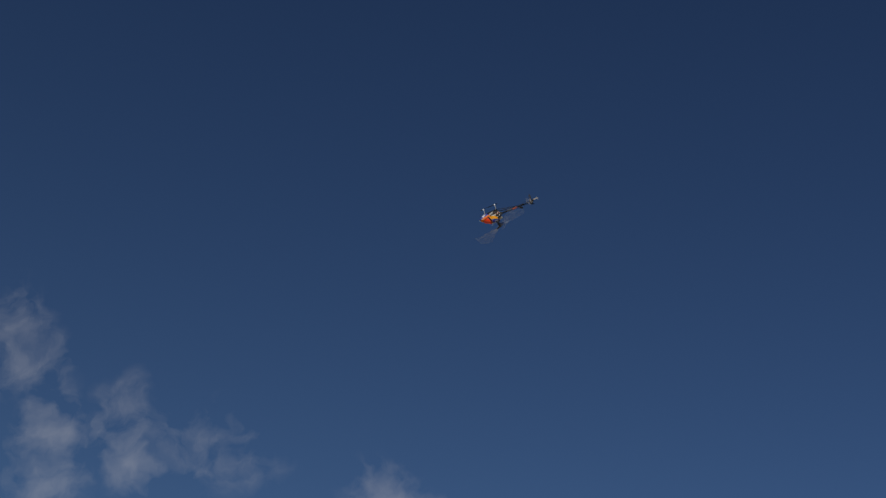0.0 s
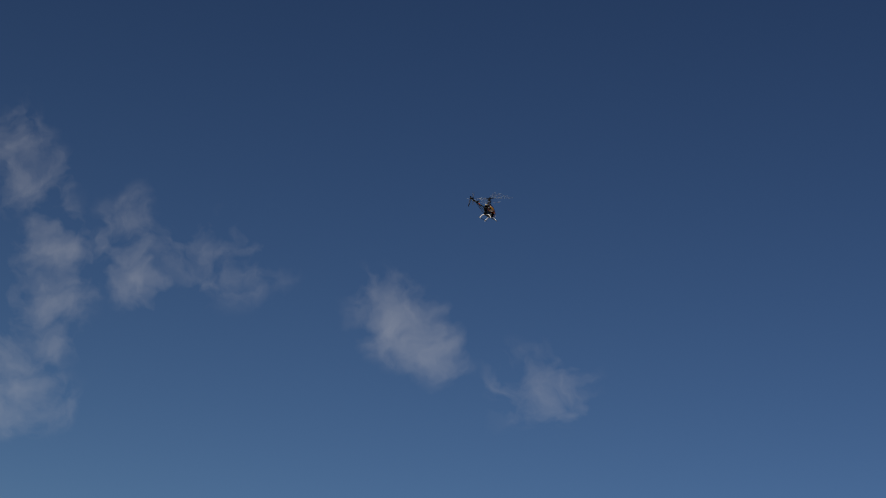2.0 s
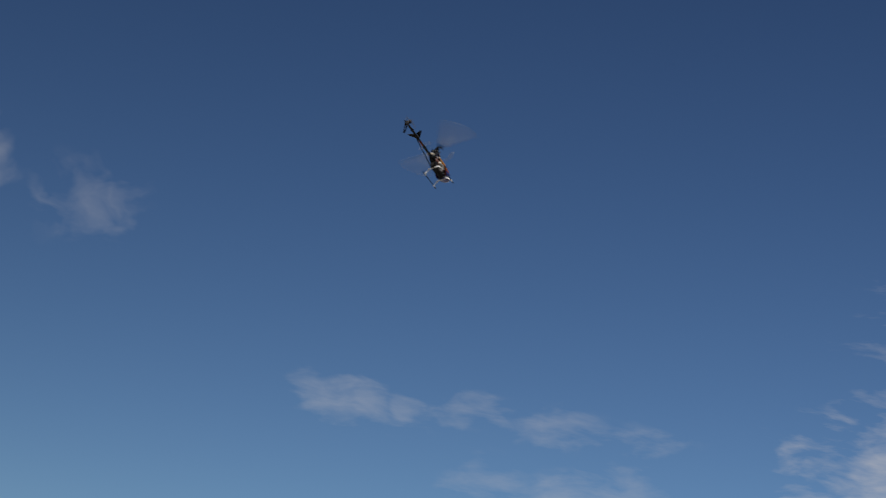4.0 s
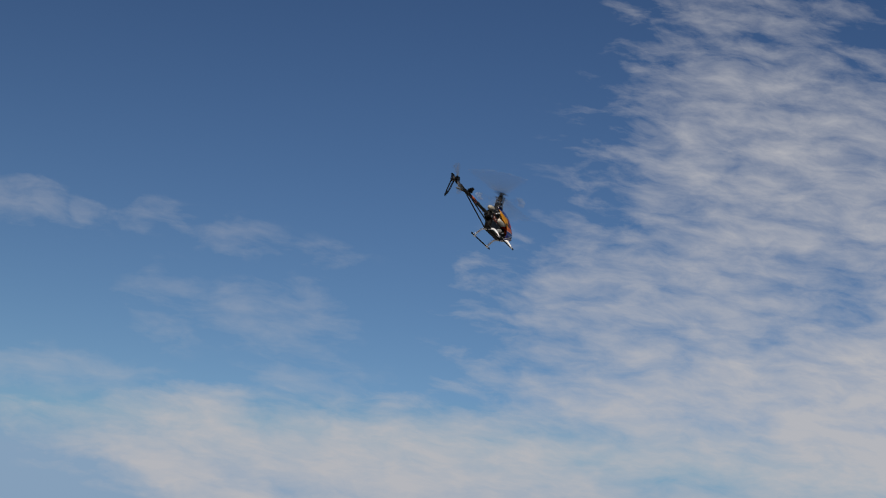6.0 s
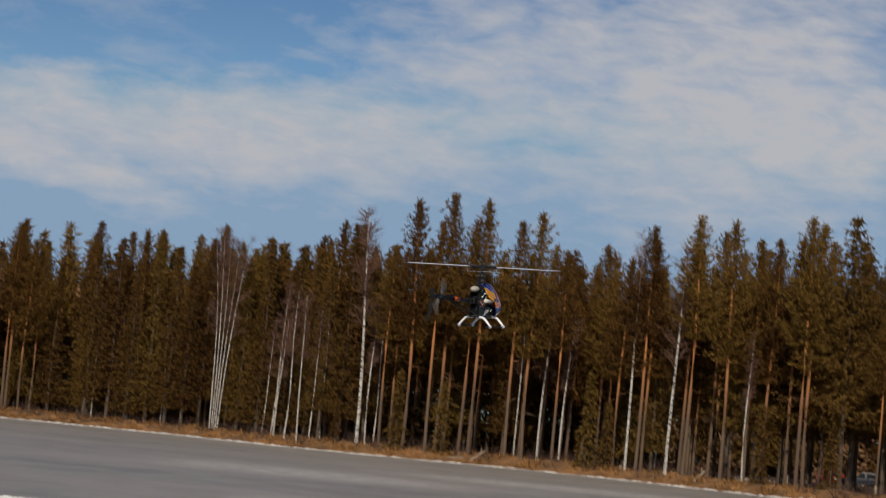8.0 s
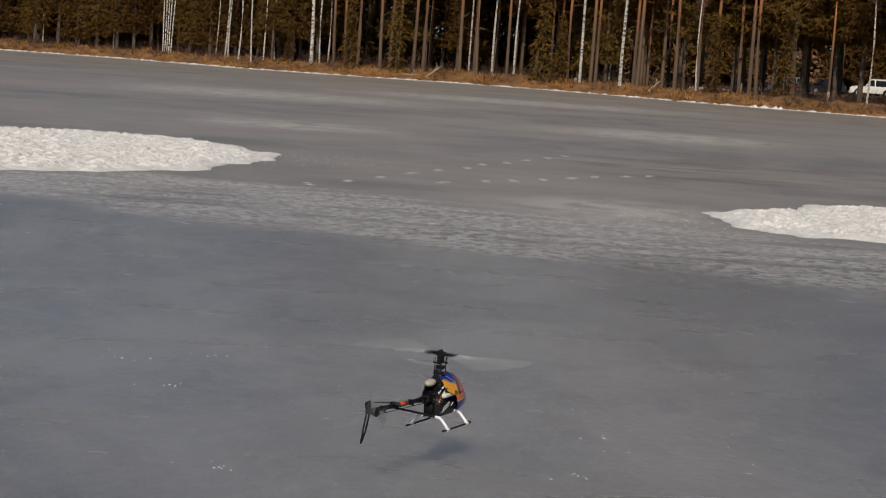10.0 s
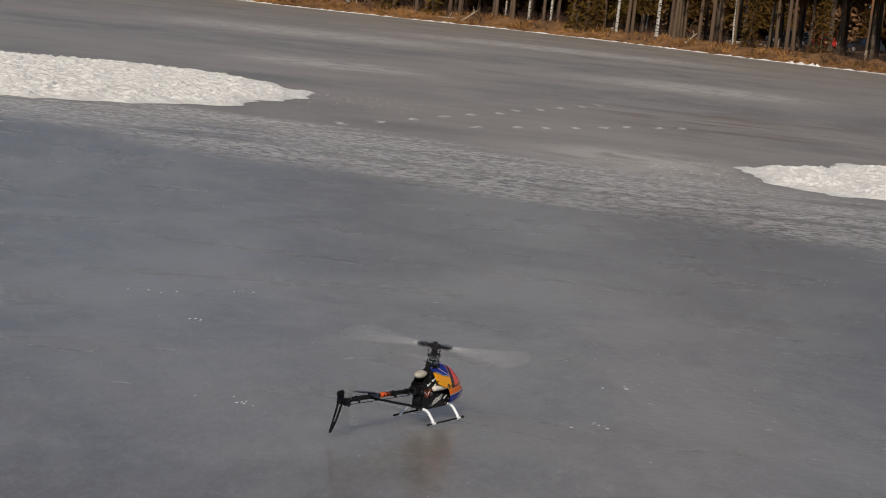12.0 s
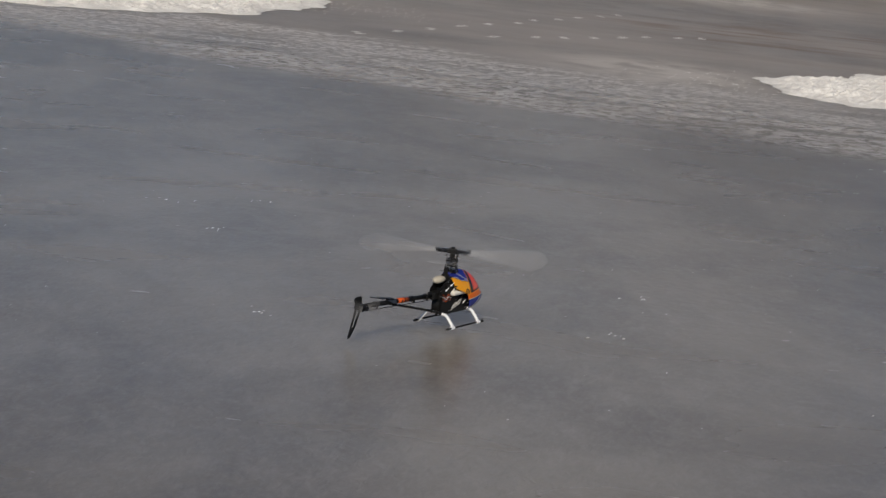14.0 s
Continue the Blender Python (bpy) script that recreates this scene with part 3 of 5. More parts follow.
def spruce(height=18.0, low=0.12, width=2.1, sparse=False):
    trunk, crown = Shape(), Shape()
    size, each = (1.9, 2) if sparse else (1.15, 4)
    pts = bent(Vector((0, 0, -0.4)), Vector((0, 0, height)), 0.08)
    s = height / 18
    trunk.stem(pts, [0.2 * s, 0.17 * s, 0.15 * s, 0.12 * s, 0.08 * s, 0.05 * s, 0.012], 6)
    h = height * low
    while h < height - 0.15:
        f = h / height
        reach = (0.14 + min(4.2, width * 1.2 * (1 - f))) * random.uniform(0.75, 1.12) * min(1, s + 0.25)
        count = random.choice((5, 6, 6, 7)) if reach < 2.2 else 7
        turn = random.uniform(0, 2 * math.pi)
        start = along(pts, h, height)
        for k in range(count):
            a = turn + 2 * math.pi * k / count + random.uniform(-0.4, 0.4)
            r = reach * random.uniform(0.6, 1.15)
            out = Vector((math.cos(a), math.sin(a), 0))
            droop = r * (0.62 * f - 0.3) + random.uniform(-0.1, 0.1)
            tip = start + out * r + Vector((0, 0, droop))
            if not sparse:
                crown.stem([start, tip], [0.02, 0.004], 3)
            steps = max(2, int(r / 0.29))
            for j in range(steps):
                q = (j + 0.7) / steps
                c = start.lerp(tip, q) + Vector((-out.y, out.x, 0)) * random.uniform(-0.32, 0.32) * r * (1.1 - q) + Vector((0, 0, 0.12 * q * q * r))
                for _ in range(each):
                    d = (out * 0.75 + unit(-1.0, 0.55)).normalized()
                    crown.blade(c + unit() * 0.1 * size, d, random.uniform(0.2, 0.46) * size, random.uniform(0.06, 0.14) * size)
        if s > 0.5:
            for _ in range(4 if sparse else 7):
                c = start + unit() * random.uniform(0.1, 0.5) * (1.1 - f)
                crown.blade(c, unit(-0.8, 0.6), random.uniform(0.3, 0.5) * size, random.uniform(0.1, 0.16) * size)
        h += random.uniform(0.26, 0.44) * (0.7 + 0.3 * s)
    for _ in range(26):
        crown.blade(pts[-1] - Vector((0, 0, random.uniform(0, 0.8))), unit(0.6, 2.4), random.uniform(0.16, 0.36), 0.05)
    return tree("spruce_tree", trunk, M_SPRUCE_BARK, crown, M_SPRUCE, "dark green spruce tree with drooping needle branches", "brown spruce trunk", "dark drooping needle crown")


def birch(height=18.0, stems=1, lean=0.6):
    trunk, crown = Shape(), Shape()
    for k in range(stems):
        fan = 0 if stems == 1 else (k / (stems - 1) - 0.5)
        base = Vector((fan * 0.7, random.uniform(-0.2, 0.2) if stems > 1 else 0, -0.4))
        tall = height * (1 if stems == 1 else random.uniform(0.84, 1.0))
        top = Vector((fan * 3.4 + random.uniform(-lean, lean) * (1 if stems == 1 else 0.3), random.uniform(-0.6, 0.6), tall))
        pts = bent(base, top, 0.3 if stems == 1 else 0.16)
        for i, p in enumerate(pts):
            p.x -= fan * 0.7 * math.sin(math.pi * i / (len(pts) - 1))
        thick = 1.0 if stems == 1 else 0.5
        trunk.stem(pts, [thick * r for r in (0.12, 0.105, 0.095, 0.08, 0.058, 0.034, 0.008)], 6)
        for _ in range(40 if stems == 1 else 24):
            h = tall * random.uniform(0.36, 0.99) ** 0.75
            f = h / tall
            s = along(pts, h, tall)
            d = (unit(0.15, 0.5) + Vector((0, 0, 0.75))).normalized()
            r = random.uniform(0.8, 2.2) * (1.2 - f * 0.8)
            tip = s + d * r
            crown.stem([s, s.lerp(tip, 0.5), tip], [0.022, 0.013, 0.004], 3)
            for _ in range(18):
                q = s.lerp(tip, random.uniform(0.25, 1.0))
                e = (d * 0.8 + unit(-0.6, 0.7)).normalized()
                crown.blade(q, e, random.uniform(0.4, 1.0), 0.028)
                crown.blade(q + e * 0.3, (e + unit() * 0.5).normalized(), random.uniform(0.3, 0.7), 0.024)
    return tree("birch_tree", trunk, M_BIRCH_BARK, crown, M_BIRCH_TWIG, "bare birch tree with a white trunk and brown twigs", "white birch trunk with dark marks", "bare brown twig crown")


# place on the plan (x, y) and height
PINES = [(-12.0, 175.9, 17.8), (-9.8, 173.6, 22.1), (-7.8, 173.6, 20.2), (-7.1, 176.6, 23.2), (-5.0, 175.7, 20.9), (-4.1, 174.8, 22.5), (-0.9, 175.9, 20.7),
         (0.6, 175.6, 21.8), (3.2, 172.8, 18.3), (8.3, 169.2, 18.2), (10.2, 168.7, 20.7), (10.7, 169.9, 19.7), (13.6, 162.4, 21.4), (16.3, 159.1, 20.7),
         (16.0, 166.5, 20.5), (19.5, 158.4, 19.4), (21.5, 153.7, 21.0), (22.1, 154.2, 20.6), (30.9, 144.6, 17.7), (18.3, 160.5, 19.5), (2.3, 183.4, 19.9), (7.0, 176.1, 19.5), (27.1, 151.0, 13.6)]
BIRCHES = [(-20.6, 177.6, 13.7), (-19.3, 176.3, 13.2), (-14.0, 176.2, 20.6), (-13.3, 177.1, 13.5), (9.3, 168.5, 20.1), (12.3, 163.3, 18.5), (29.4, 147.9, 14.0),
           (-41.8, 195.2, 11.3), (-38.2, 195.0, 10.3), (-34.5, 192.9, 10.5), (-23.6, 185.2, 10.7), (-21.8, 179.8, 10.7), (-17.5, 178.8, 11.3), (-0.1, 177.0, 13.8),
           (3.9, 176.3, 12.9), (17.9, 157.8, 11.8), (-18.5, 178.9, 11.8)]
SPRUCES = [(-42.5, 194.7, 17.0), (-40.3, 195.0, 17.9), (-36.0, 192.6, 18.8), (-33.8, 190.9, 17.2), (-30.9, 192.9, 18.5), (-24.3, 186.3, 18.3), (-16.1, 180.6, 19.8),
           (-17.7, 178.8, 16.3), (-19.6, 184.6, 17.6), (25.1, 155.7, 21.2), (30.6, 156.9, 21.0), (29.2, 160.1, 19.7), (34.0, 157.5, 18.7), (21.4, 162.8, 16.7),
           (-37.9, 192.2, 15.7), (-32.1, 190.4, 15.4), (-26.9, 189.9, 16.1), (-21.7, 184.7, 15.4)]
YOUNG = [(-10.4, 173.7, 7.2), (-6.4, 173.6, 6.5), (19.0, 155.9, 6.1), (24.1, 153.6, 6.2), (-15.9, 175.5, 3.9), (6.0, 170.8, 8.1), (7.6, 168.7, 5.8)]


EAST = [(24.0, 158.5, 19.5), (26.6, 160.5, 20.0), (35.7, 160.0, 20.0), (35.2, 152.0, 19.0), (28.0, 166.0, 19.5), (30.5, 165.0, 20.5), (23.0, 168.0, 19.0), (36.5, 160.0, 20.0), (30.6, 169.5, 20.5), (19.6, 170.0, 19.0), (33.6, 152.8, 18.5), (35.6, 165.0, 20.5), (38.5, 158.0, 20.0), (40.0, 170.0, 21.0)]


def build_forest():
    random.seed(11)
    kinds = {
        "pine": [(pine(20.0, c, w), 20.0) for c, w in ((0.54, 1.0), (0.47, 1.1), (0.58, 0.95), (0.43, 1.2))],
        "spruce": [(spruce(18.0, l, w), 18.0) for l, w in ((0.14, 2.4), (0.2, 2.9), (0.1, 2.2), (0.26, 7.0))],
        "birch": [(birch(18.0), 18.0), (birch(18.0), 18.0), (birch(14.0), 14.0)],
        "young": [(spruce(6.0, 0.04, 1.25), 6.0), (spruce(6.0, 0.04, 1.5), 6.0)],
        "far_pine": [(pine(18.0, c, 1.1, True), 18.0) for c in (0.34, 0.42)],
        "far_spruce": [(spruce(17.0, 0.12, w, True), 17.0) for w in (2.2, 2.7)],
        "clump": [(birch(19.0, 5), 19.0)],
    }
    used = set()

    def put(kind, x, y, height, which=None, turned=None):
        proto, tall = random.choice(kinds[kind]) if which is None else kinds[kind][which]
        k = height / tall / (proto.scale.x if proto in used else 1.0)
        m = Matrix.LocRotScale((x, y, ground_height(x, y)), Euler((0, 0, random.uniform(0, 6.28) if turned is None else turned)), (k, k, k))
        if proto in used:
            copy_thing(proto, m)
        else:
            used.add(proto)
            proto.matrix_basis = m

    put("clump", -28.3, 186.3, 19.1, 0, 0.15)
    for i, (x, y, h) in enumerate(PINES):
        put("pine", x, y, h - 0.1, i % 4)
    for i, (x, y, h) in enumerate(BIRCHES):
        put("birch", x, y, h, i % 3)
    for i, (x, y, h) in enumerate(SPRUCES):
        put("spruce", x, y, h + 0.1, 3 if x > 20 else i % 3)
    for i, (x, y, h) in enumerate(EAST):
        put("spruce", x, y, h, 3) if i % 3 else put("pine", x, y, h, 3)
    for i, (x, y, h) in enumerate(YOUNG):
        put("young", x, y, h, i % 2)
    # the wood behind, thicker to the west
    taken = [(x, y) for x, y, _ in PINES + BIRCHES + SPRUCES + EAST]
    count = 0
    for _ in range(4000):
        x = random.uniform(-75, 75)
        d = 7 + 36 * random.random() ** 1.1
        y = shore(x) + d
        if any((x - a) ** 2 + (y - b) ** 2 < 3.0 for a, b in taken):
            continue
        if x > 15 and (random.random() > 0.4 or 0.138 < x / y < 0.225 and (random.random() > 0.4 or 0.16 < x / y)):
            continue
        taken.append((x, y))
        kind = random.choices(("pine", "spruce", "birch"), (5, 3 if x > -12 else 6, 1.0))[0]
        west = 1.0 if x < -12 else 0.0
        tall = {"pine": random.uniform(15.5, 19.6) + west, "spruce": random.uniform(13, 18.3) + west, "birch": random.uniform(11, 15)}[kind]
        if x > 15:
            put("spruce", x, y, tall + 2.5, 3) if kind == "spruce" else put("pine", x, y, tall + 1.0)
        elif d > 15 and kind != "birch":
            put("far_" + kind, x, y, tall)
        else:
            put(kind, x, y, tall, random.randrange(3) if kind == "spruce" else None)
        count += 1
        if count >= 360:
            break
    # trees round the parking place, further back
    for _ in range(95):
        x, y = random.uniform(18, 95), random.uniform(216, 245)
        put(random.choice(("far_pine", "far_spruce", "far_spruce")), x, y, random.uniform(19, 25))


build_forest()

# ---- the model helicopter ----
M_CARBON = material("carbon_plate", (0.007, 0.007, 0.008), 0.42, vary=0.4, scale=160.0, ior=1.35)
M_BLACK = material("black_plastic", (0.009, 0.009, 0.0095), 0.5, vary=0.3, scale=60.0, ior=1.35)
M_ALLOY = material("anodised_alloy", (0.42, 0.43, 0.45), 0.32, metal=1.0, vary=0.2, scale=80.0)
M_DARK_ALLOY = material("dark_alloy", (0.035, 0.035, 0.038), 0.35, metal=0.9, vary=0.3, scale=80.0)
M_WHITE = material("white_plastic", (0.87, 0.89, 0.93), 0.35, vary=0.06, scale=40.0)
M_BLADE = material("white_rotor_blade", (0.58, 0.585, 0.59), 0.3, vary=0.06, scale=20.0, coat=0.5)
M_TANK = material("milky_fuel_tank", (0.72, 0.70, 0.64), 0.4, vary=0.1, scale=30.0)
M_CREAM = material("cream_muffler", (0.46, 0.43, 0.36), 0.5, vary=0.2, scale=25.0)


def canopy_paint():
    """Gloss paint in zones over the pod: blue top, red window in a dark surround, gold flank, pinstripes, blue belly."""
    m = material("canopy_paint", (0.88, 0.42, 0.008), 0.25, vary=0.1, scale=14.0, coat=0.5, second=(0.86, 0.31, 0.006))
    t, link = m.node_tree, m.node_tree.links.new
    b = t.nodes["Principled BSDF"]
    coord = node(t, "ShaderNodeTexCoord")
    sep = node(t, "ShaderNodeSeparateXYZ")
    wob = node(t, "ShaderNodeTexNoise", in_Scale=22.0, in_Detail=1.0)
    link(coord.outputs["Object"], sep.inputs[0])
    link(coord.outputs["Object"], wob.inputs["Vector"])

    def above(ax, az, c, wave=0.0, soft=0.0016):
        """1 where ax * x + az * z > c."""
        u = node(t, "ShaderNodeMath", operation="MULTIPLY", in_1=ax)
        v = node(t, "ShaderNodeMath", operation="MULTIPLY_ADD", in_1=az)
        w = node(t, "ShaderNodeMath", operation="MULTIPLY_ADD", in_1=wave)
        link(sep.outputs[0], u.inputs[0])
        link(sep.outputs[2], v.inputs[0])
        link(u.outputs[0], v.inputs[2])
        link(wob.outputs[0], w.inputs[0])
        link(v.outputs[0], w.inputs[2])
        r = node(t, "ShaderNodeMapRange")
        r.inputs[1].default_value, r.inputs[2].default_value = c + wave / 2 - soft, c + wave / 2 + soft
        link(w.outputs[0], r.inputs[0])
        return r

    def both(p, q):
        k = node(t, "ShaderNodeMath", operation="MULTIPLY")
        link(p.outputs[0], k.inputs[0])
        link(q.outputs[0], k.inputs[1])
        return k

    def painted(mask, colour):
        x = node(t, "ShaderNodeMixRGB", in_2=(*colour, 1))
        link(mask.outputs[0], x.inputs[0])
        link(b.inputs["Base Color"].links[0].from_socket, x.inputs[1])
        link(x.outputs[0], b.inputs["Base Color"])

    dark, blue, silver, red = (0.012, 0.01, 0.011), (0.018, 0.03, 0.24), (0.5, 0.5, 0.52), (0.80, 0.055, 0.008)
    # orange shading down the flank
    painted(above(0.35, -1, -0.135, 0.03, 0.02), (0.72, 0.14, 0.006))
    # belly: silver line, dark line, then blue with a slanted silver flash
    painted(above(0.1, -1, -0.125), silver)
    painted(above(0.1, -1, -0.121), dark)
    painted(above(0.1, -1, -0.117), blue)
    painted(both(above(0.1, -1, -0.114), both(above(0.7, -1, 0.012), above(-0.7, 1, -0.022))), silver)
    painted(both(above(0.1, -1, -0.110), both(above(0.7, -1, 0.038), above(-0.7, 1, -0.045))), silver)
    # top: blue with torn silver and dark rims
    painted(above(0.30, 1, 0.259, 0.03), dark)
    painted(above(0.30, 1, 0.262, 0.03), silver)
    painted(above(0.30, 1, 0.2645, 0.03), blue)
    painted(both(above(0.55, 1, 0.291, 0.02), above(-0.55, -1, -0.2945, -0.02)), silver)
    # window: dark surround, red glow inside, gold rim
    inner = both(above(1, 0.25, 0.159), above(-0.15, 1, 0.151))
    painted(both(above(1, 0.25, 0.155), above(-0.15, 1, 0.147)), (0.78, 0.2, 0.01))
    painted(inner, dark)
    painted(both(above(1, 0.3, 0.196, 0.02, 0.006), above(-0.12, 1, 0.165, 0.0, 0.006)), red)
    return m


M_CANOPY = canopy_paint()
M_SILVER = material("silver_stripe_paint", (0.62, 0.62, 0.62), 0.25, vary=0.08, scale=14.0, coat=0.6)
M_SMOKE = material("dark_canopy_paint", (0.03, 0.022, 0.02), 0.15, vary=0.2, scale=14.0, coat=0.6)
M_ORANGE = material("orange_decal", (0.6, 0.095, 0.015), 0.4, vary=0.15, scale=30.0)
M_TAIL_BLADE = material("grey_tail_blade", (0.22, 0.22, 0.22), 0.4, vary=0.1, scale=40.0)
M_RUBBER = material("black_rubber", (0.016, 0.016, 0.016), 0.75, vary=0.3, scale=60.0)


def disc(bm, centre, radius, depth, sides=20, axis="Z"):
    q = {"Z": Matrix(), "Y": Matrix.Rotation(radians(90), 4, "X"), "X": Matrix.Rotation(radians(90), 4, "Y")}[axis]
    return bmesh.ops.create_cone(bm, cap_ends=True, segments=sides, radius1=radius, radius2=radius, depth=depth, matrix=Matrix.Translation(centre) @ q)["verts"]


def canopy_mesh():
    """A pod open at its back and flanks, painted by zones."""
    bm = bmesh.new()
    nx, na = 56, 64
    mid, nose, tail_end = 0.13, 0.293, -0.055

    def point(x, a):
        f = max(0.0, min(1.0, (x - tail_end) / (nose - tail_end)))
        top = 0.292 - 0.15 * f ** 3.0 + 0.014 * math.sin(math.pi * f)
        low = 0.056 + 0.05 * f ** 4.0
        tip = math.sqrt(max(0.0, 1 - f ** 6))
        half = 0.066 * (0.7 + 0.42 * math.sin(math.pi * min(1, 0.1 + 0.72 * f))) * tip
        c, d = math.cos(a), math.sin(a)
        y = half * math.copysign(abs(c) ** 0.8, c) * (1 - 0.2 * max(0, d) ** 1.6)
        z = mid + (top - mid) * tip * max(0, d) ** 0.9 - (mid - low) * tip * max(0, -d) ** 0.8
        return Vector((x, y, z))

    def cut(z):
        """The open back: under the mast at the top, ahead of the tank and frame below."""
        if z > 0.205:
            return -0.05 + (0.30 - z) * 0.42
        if z > 0.168:
            return -0.01 + (0.205 - z) * 2.6
        return 0.086 + (0.168 - z) * 0.35

    grid = []
    starts = []
    for k in range(na):
        a, x = 2 * math.pi * k / na, 0.05
        for _ in range(40):
            x += 0.3 * (cut(point(x, a).z) - x)
        starts.append(x)
    for i in range(nx + 1):
        s = 1 - (1 - i / nx) ** 1.7
        grid.append([bm.verts.new(point(starts[k] + (nose - starts[k]) * s, 2 * math.pi * k / na)) for k in range(na)])
    for i in range(nx):
        for k in range(na):
            bm.faces.new((grid[i][k], grid[i][(k + 1) % na], grid[i + 1][(k + 1) % na], grid[i + 1][k]))
    bmesh.ops.remove_doubles(bm, verts=bm.verts, dist=0.0004)
    return finish("canopy", bm, M_CANOPY, True)


def build_helicopter():
    root = tagged(new("model_helicopter"), "radio-controlled helicopter, yellow and blue canopy, white skid struts, black carbon frame", "model helicopter")
    canopy = new("canopy", canopy_mesh())
    canopy.parent = root
    tagged(canopy, "yellow, red and blue glossy painted canopy")
    thick = canopy.modifiers.new("shell", "SOLIDIFY")
    thick.thickness = 0.0018
    for k in range(5):
        for s in (-1, 1):
            bm = bmesh.new()
            x = 0.075 + 0.013 * k
            box(bm, (x, s * (0.0672 + 0.0012 * k - 0.00045 * k * k), 0.186 - 0.005 * k), (0.005, 0.006, 0.024), 0.001, Matrix.Rotation(radians(14), 4, "Y"))
            part("canopy_mark", bm, M_SMOKE, root, "small dark mark on the canopy")
    # side frames with cut-outs
    for y in (-0.031, 0.031):
        bm = bmesh.new()
        plate(bm, [(-0.135, 0.15), (-0.135, 0.205), (-0.10, 0.235), (-0.05, 0.262), (0.03, 0.268), (0.035, 0.225), (-0.015, 0.19), (-0.02, 0.15)], y, 0.003)
        plate(bm, [(-0.105, 0.062), (-0.105, 0.15), (-0.02, 0.15), (0.03, 0.15), (0.125, 0.13), (0.155, 0.115), (0.16, 0.075), (0.13, 0.062)], y, 0.003)
        plate(bm, [(-0.035, 0.19), (-0.015, 0.19), (-0.01, 0.15), (-0.035, 0.15)], y, 0.003)
        part("side_frame", bm, M_CARBON, root, "black carbon side frame")
    # engine block, fan shroud, servos and gear between the frames
    bm = bmesh.new()
    box(bm, (-0.055, 0, 0.165), (0.075, 0.052, 0.085), 0.008)
    for k in range(6):
        box(bm, (-0.02, 0, 0.20 + 0.008 * k), (0.042, 0.05, 0.003))
    part("engine", bm, M_DARK_ALLOY, root, "dark finned engine")
    bm = bmesh.new()
    disc(bm, (-0.075, 0, 0.115), 0.042, 0.05, 24, "Y")
    box(bm, (-0.05, 0, 0.15), (0.06, 0.05, 0.05), 0.01)
    part("fan_shroud", bm, M_BLACK, root)
    bm = bmesh.new()
    disc(bm, (0, 0, 0.216), 0.054, 0.008, 40)
    part("main_gear", bm, M_BLACK, root)
    bm = bmesh.new()
    bmesh.ops.create_uvsphere(bm, u_segments=18, v_segments=10, radius=1, matrix=Matrix.Translation((-0.086, 0.012, 0.252)) @ Matrix.Diagonal((0.052, 0.026, 0.022, 1)))
    tube(bm, [(-0.05, 0.02, 0.25), (-0.025, 0.028, 0.245), (-0.012, 0.03, 0.225)], 0.01)
    part("muffler", bm, M_CREAM, root, "cream coloured muffler", True)
    bm = bmesh.new()
    box(bm, (0.035, 0, 0.176), (0.12, 0.112, 0.026), 0.011)
    disc(bm, (0.06, -0.012, 0.196), 0.008, 0.012, 12)
    part("fuel_tank", bm, M_TANK, root, "milky white fuel tank", True)
    for x, y, z in ((-0.10, -0.036, 0.20), (-0.06, -0.037, 0.222), (-0.075, 0.037, 0.215), (0.09, -0.026, 0.105), (0.05, 0.026, 0.105)):
        bm = bmesh.new()
        box(bm, (x, y, z), (0.034, 0.016, 0.028), 0.002)
        box(bm, (x, y, z + 0.008), (0.046, 0.015, 0.003))
        servo = part("servo", bm, M_BLACK, root)
        bm = bmesh.new()
        disc(bm, (x + 0.01, y * 1.28, z + 0.004), 0.0055, 0.006, 10, "Y")
        box(bm, (x + 0.018, y * 1.36, z + 0.01), (0.026, 0.0025, 0.005), 0.001, Matrix.Rotation(radians(-35), 4, "Y"))
        part("servo_horn", bm, M_WHITE, servo, "white servo horn")
    bm = bmesh.new()
    box(bm, (0.075, 0, 0.082), (0.09, 0.042, 0.03), 0.004)
    part("battery", bm, M_BLACK, root)
    # loose red and white leads at the back of the frame
    for k, (m, name) in enumerate(((M_ORANGE, "wire"), (M_WHITE, "wire"), (M_ORANGE, "wire"))):
        bm = bmesh.new()
        z = 0.15 + 0.012 * k
        tube(bm, [(-0.10, -0.034, z), (-0.115, -0.046, z + 0.01), (-0.085, -0.049, z - 0.012), (-0.06, -0.042, z + 0.004), (-0.03, -0.04, z - 0.01)], 0.0014, 5)
        part(name, bm, m, root)
    bm = bmesh.new()
    tube(bm, [(0.012, -0.035, 0.26), (0.0, -0.04, 0.225), (-0.012, -0.039, 0.19), (-0.008, -0.036, 0.16)], 0.0042, 6)
    part("fuel_line", bm, M_TANK, root, "pale fuel line")
    # slanted white marks on the lower frame, and bolt heads
    for k in range(5):
        bm = bmesh.new()
        x = -0.01 + 0.017 * k
        z = 0.078 + 0.006 * k
        plate(bm, [(x, z), (x + 0.006, z), (x + 0.024, z + 0.03 + 0.005 * (k % 2)), (x + 0.016, z + 0.03 + 0.005 * (k % 2))], -0.0335, 0.0012)
        part("decal_bar", bm, M_SILVER, root, "white slanted decal bar")
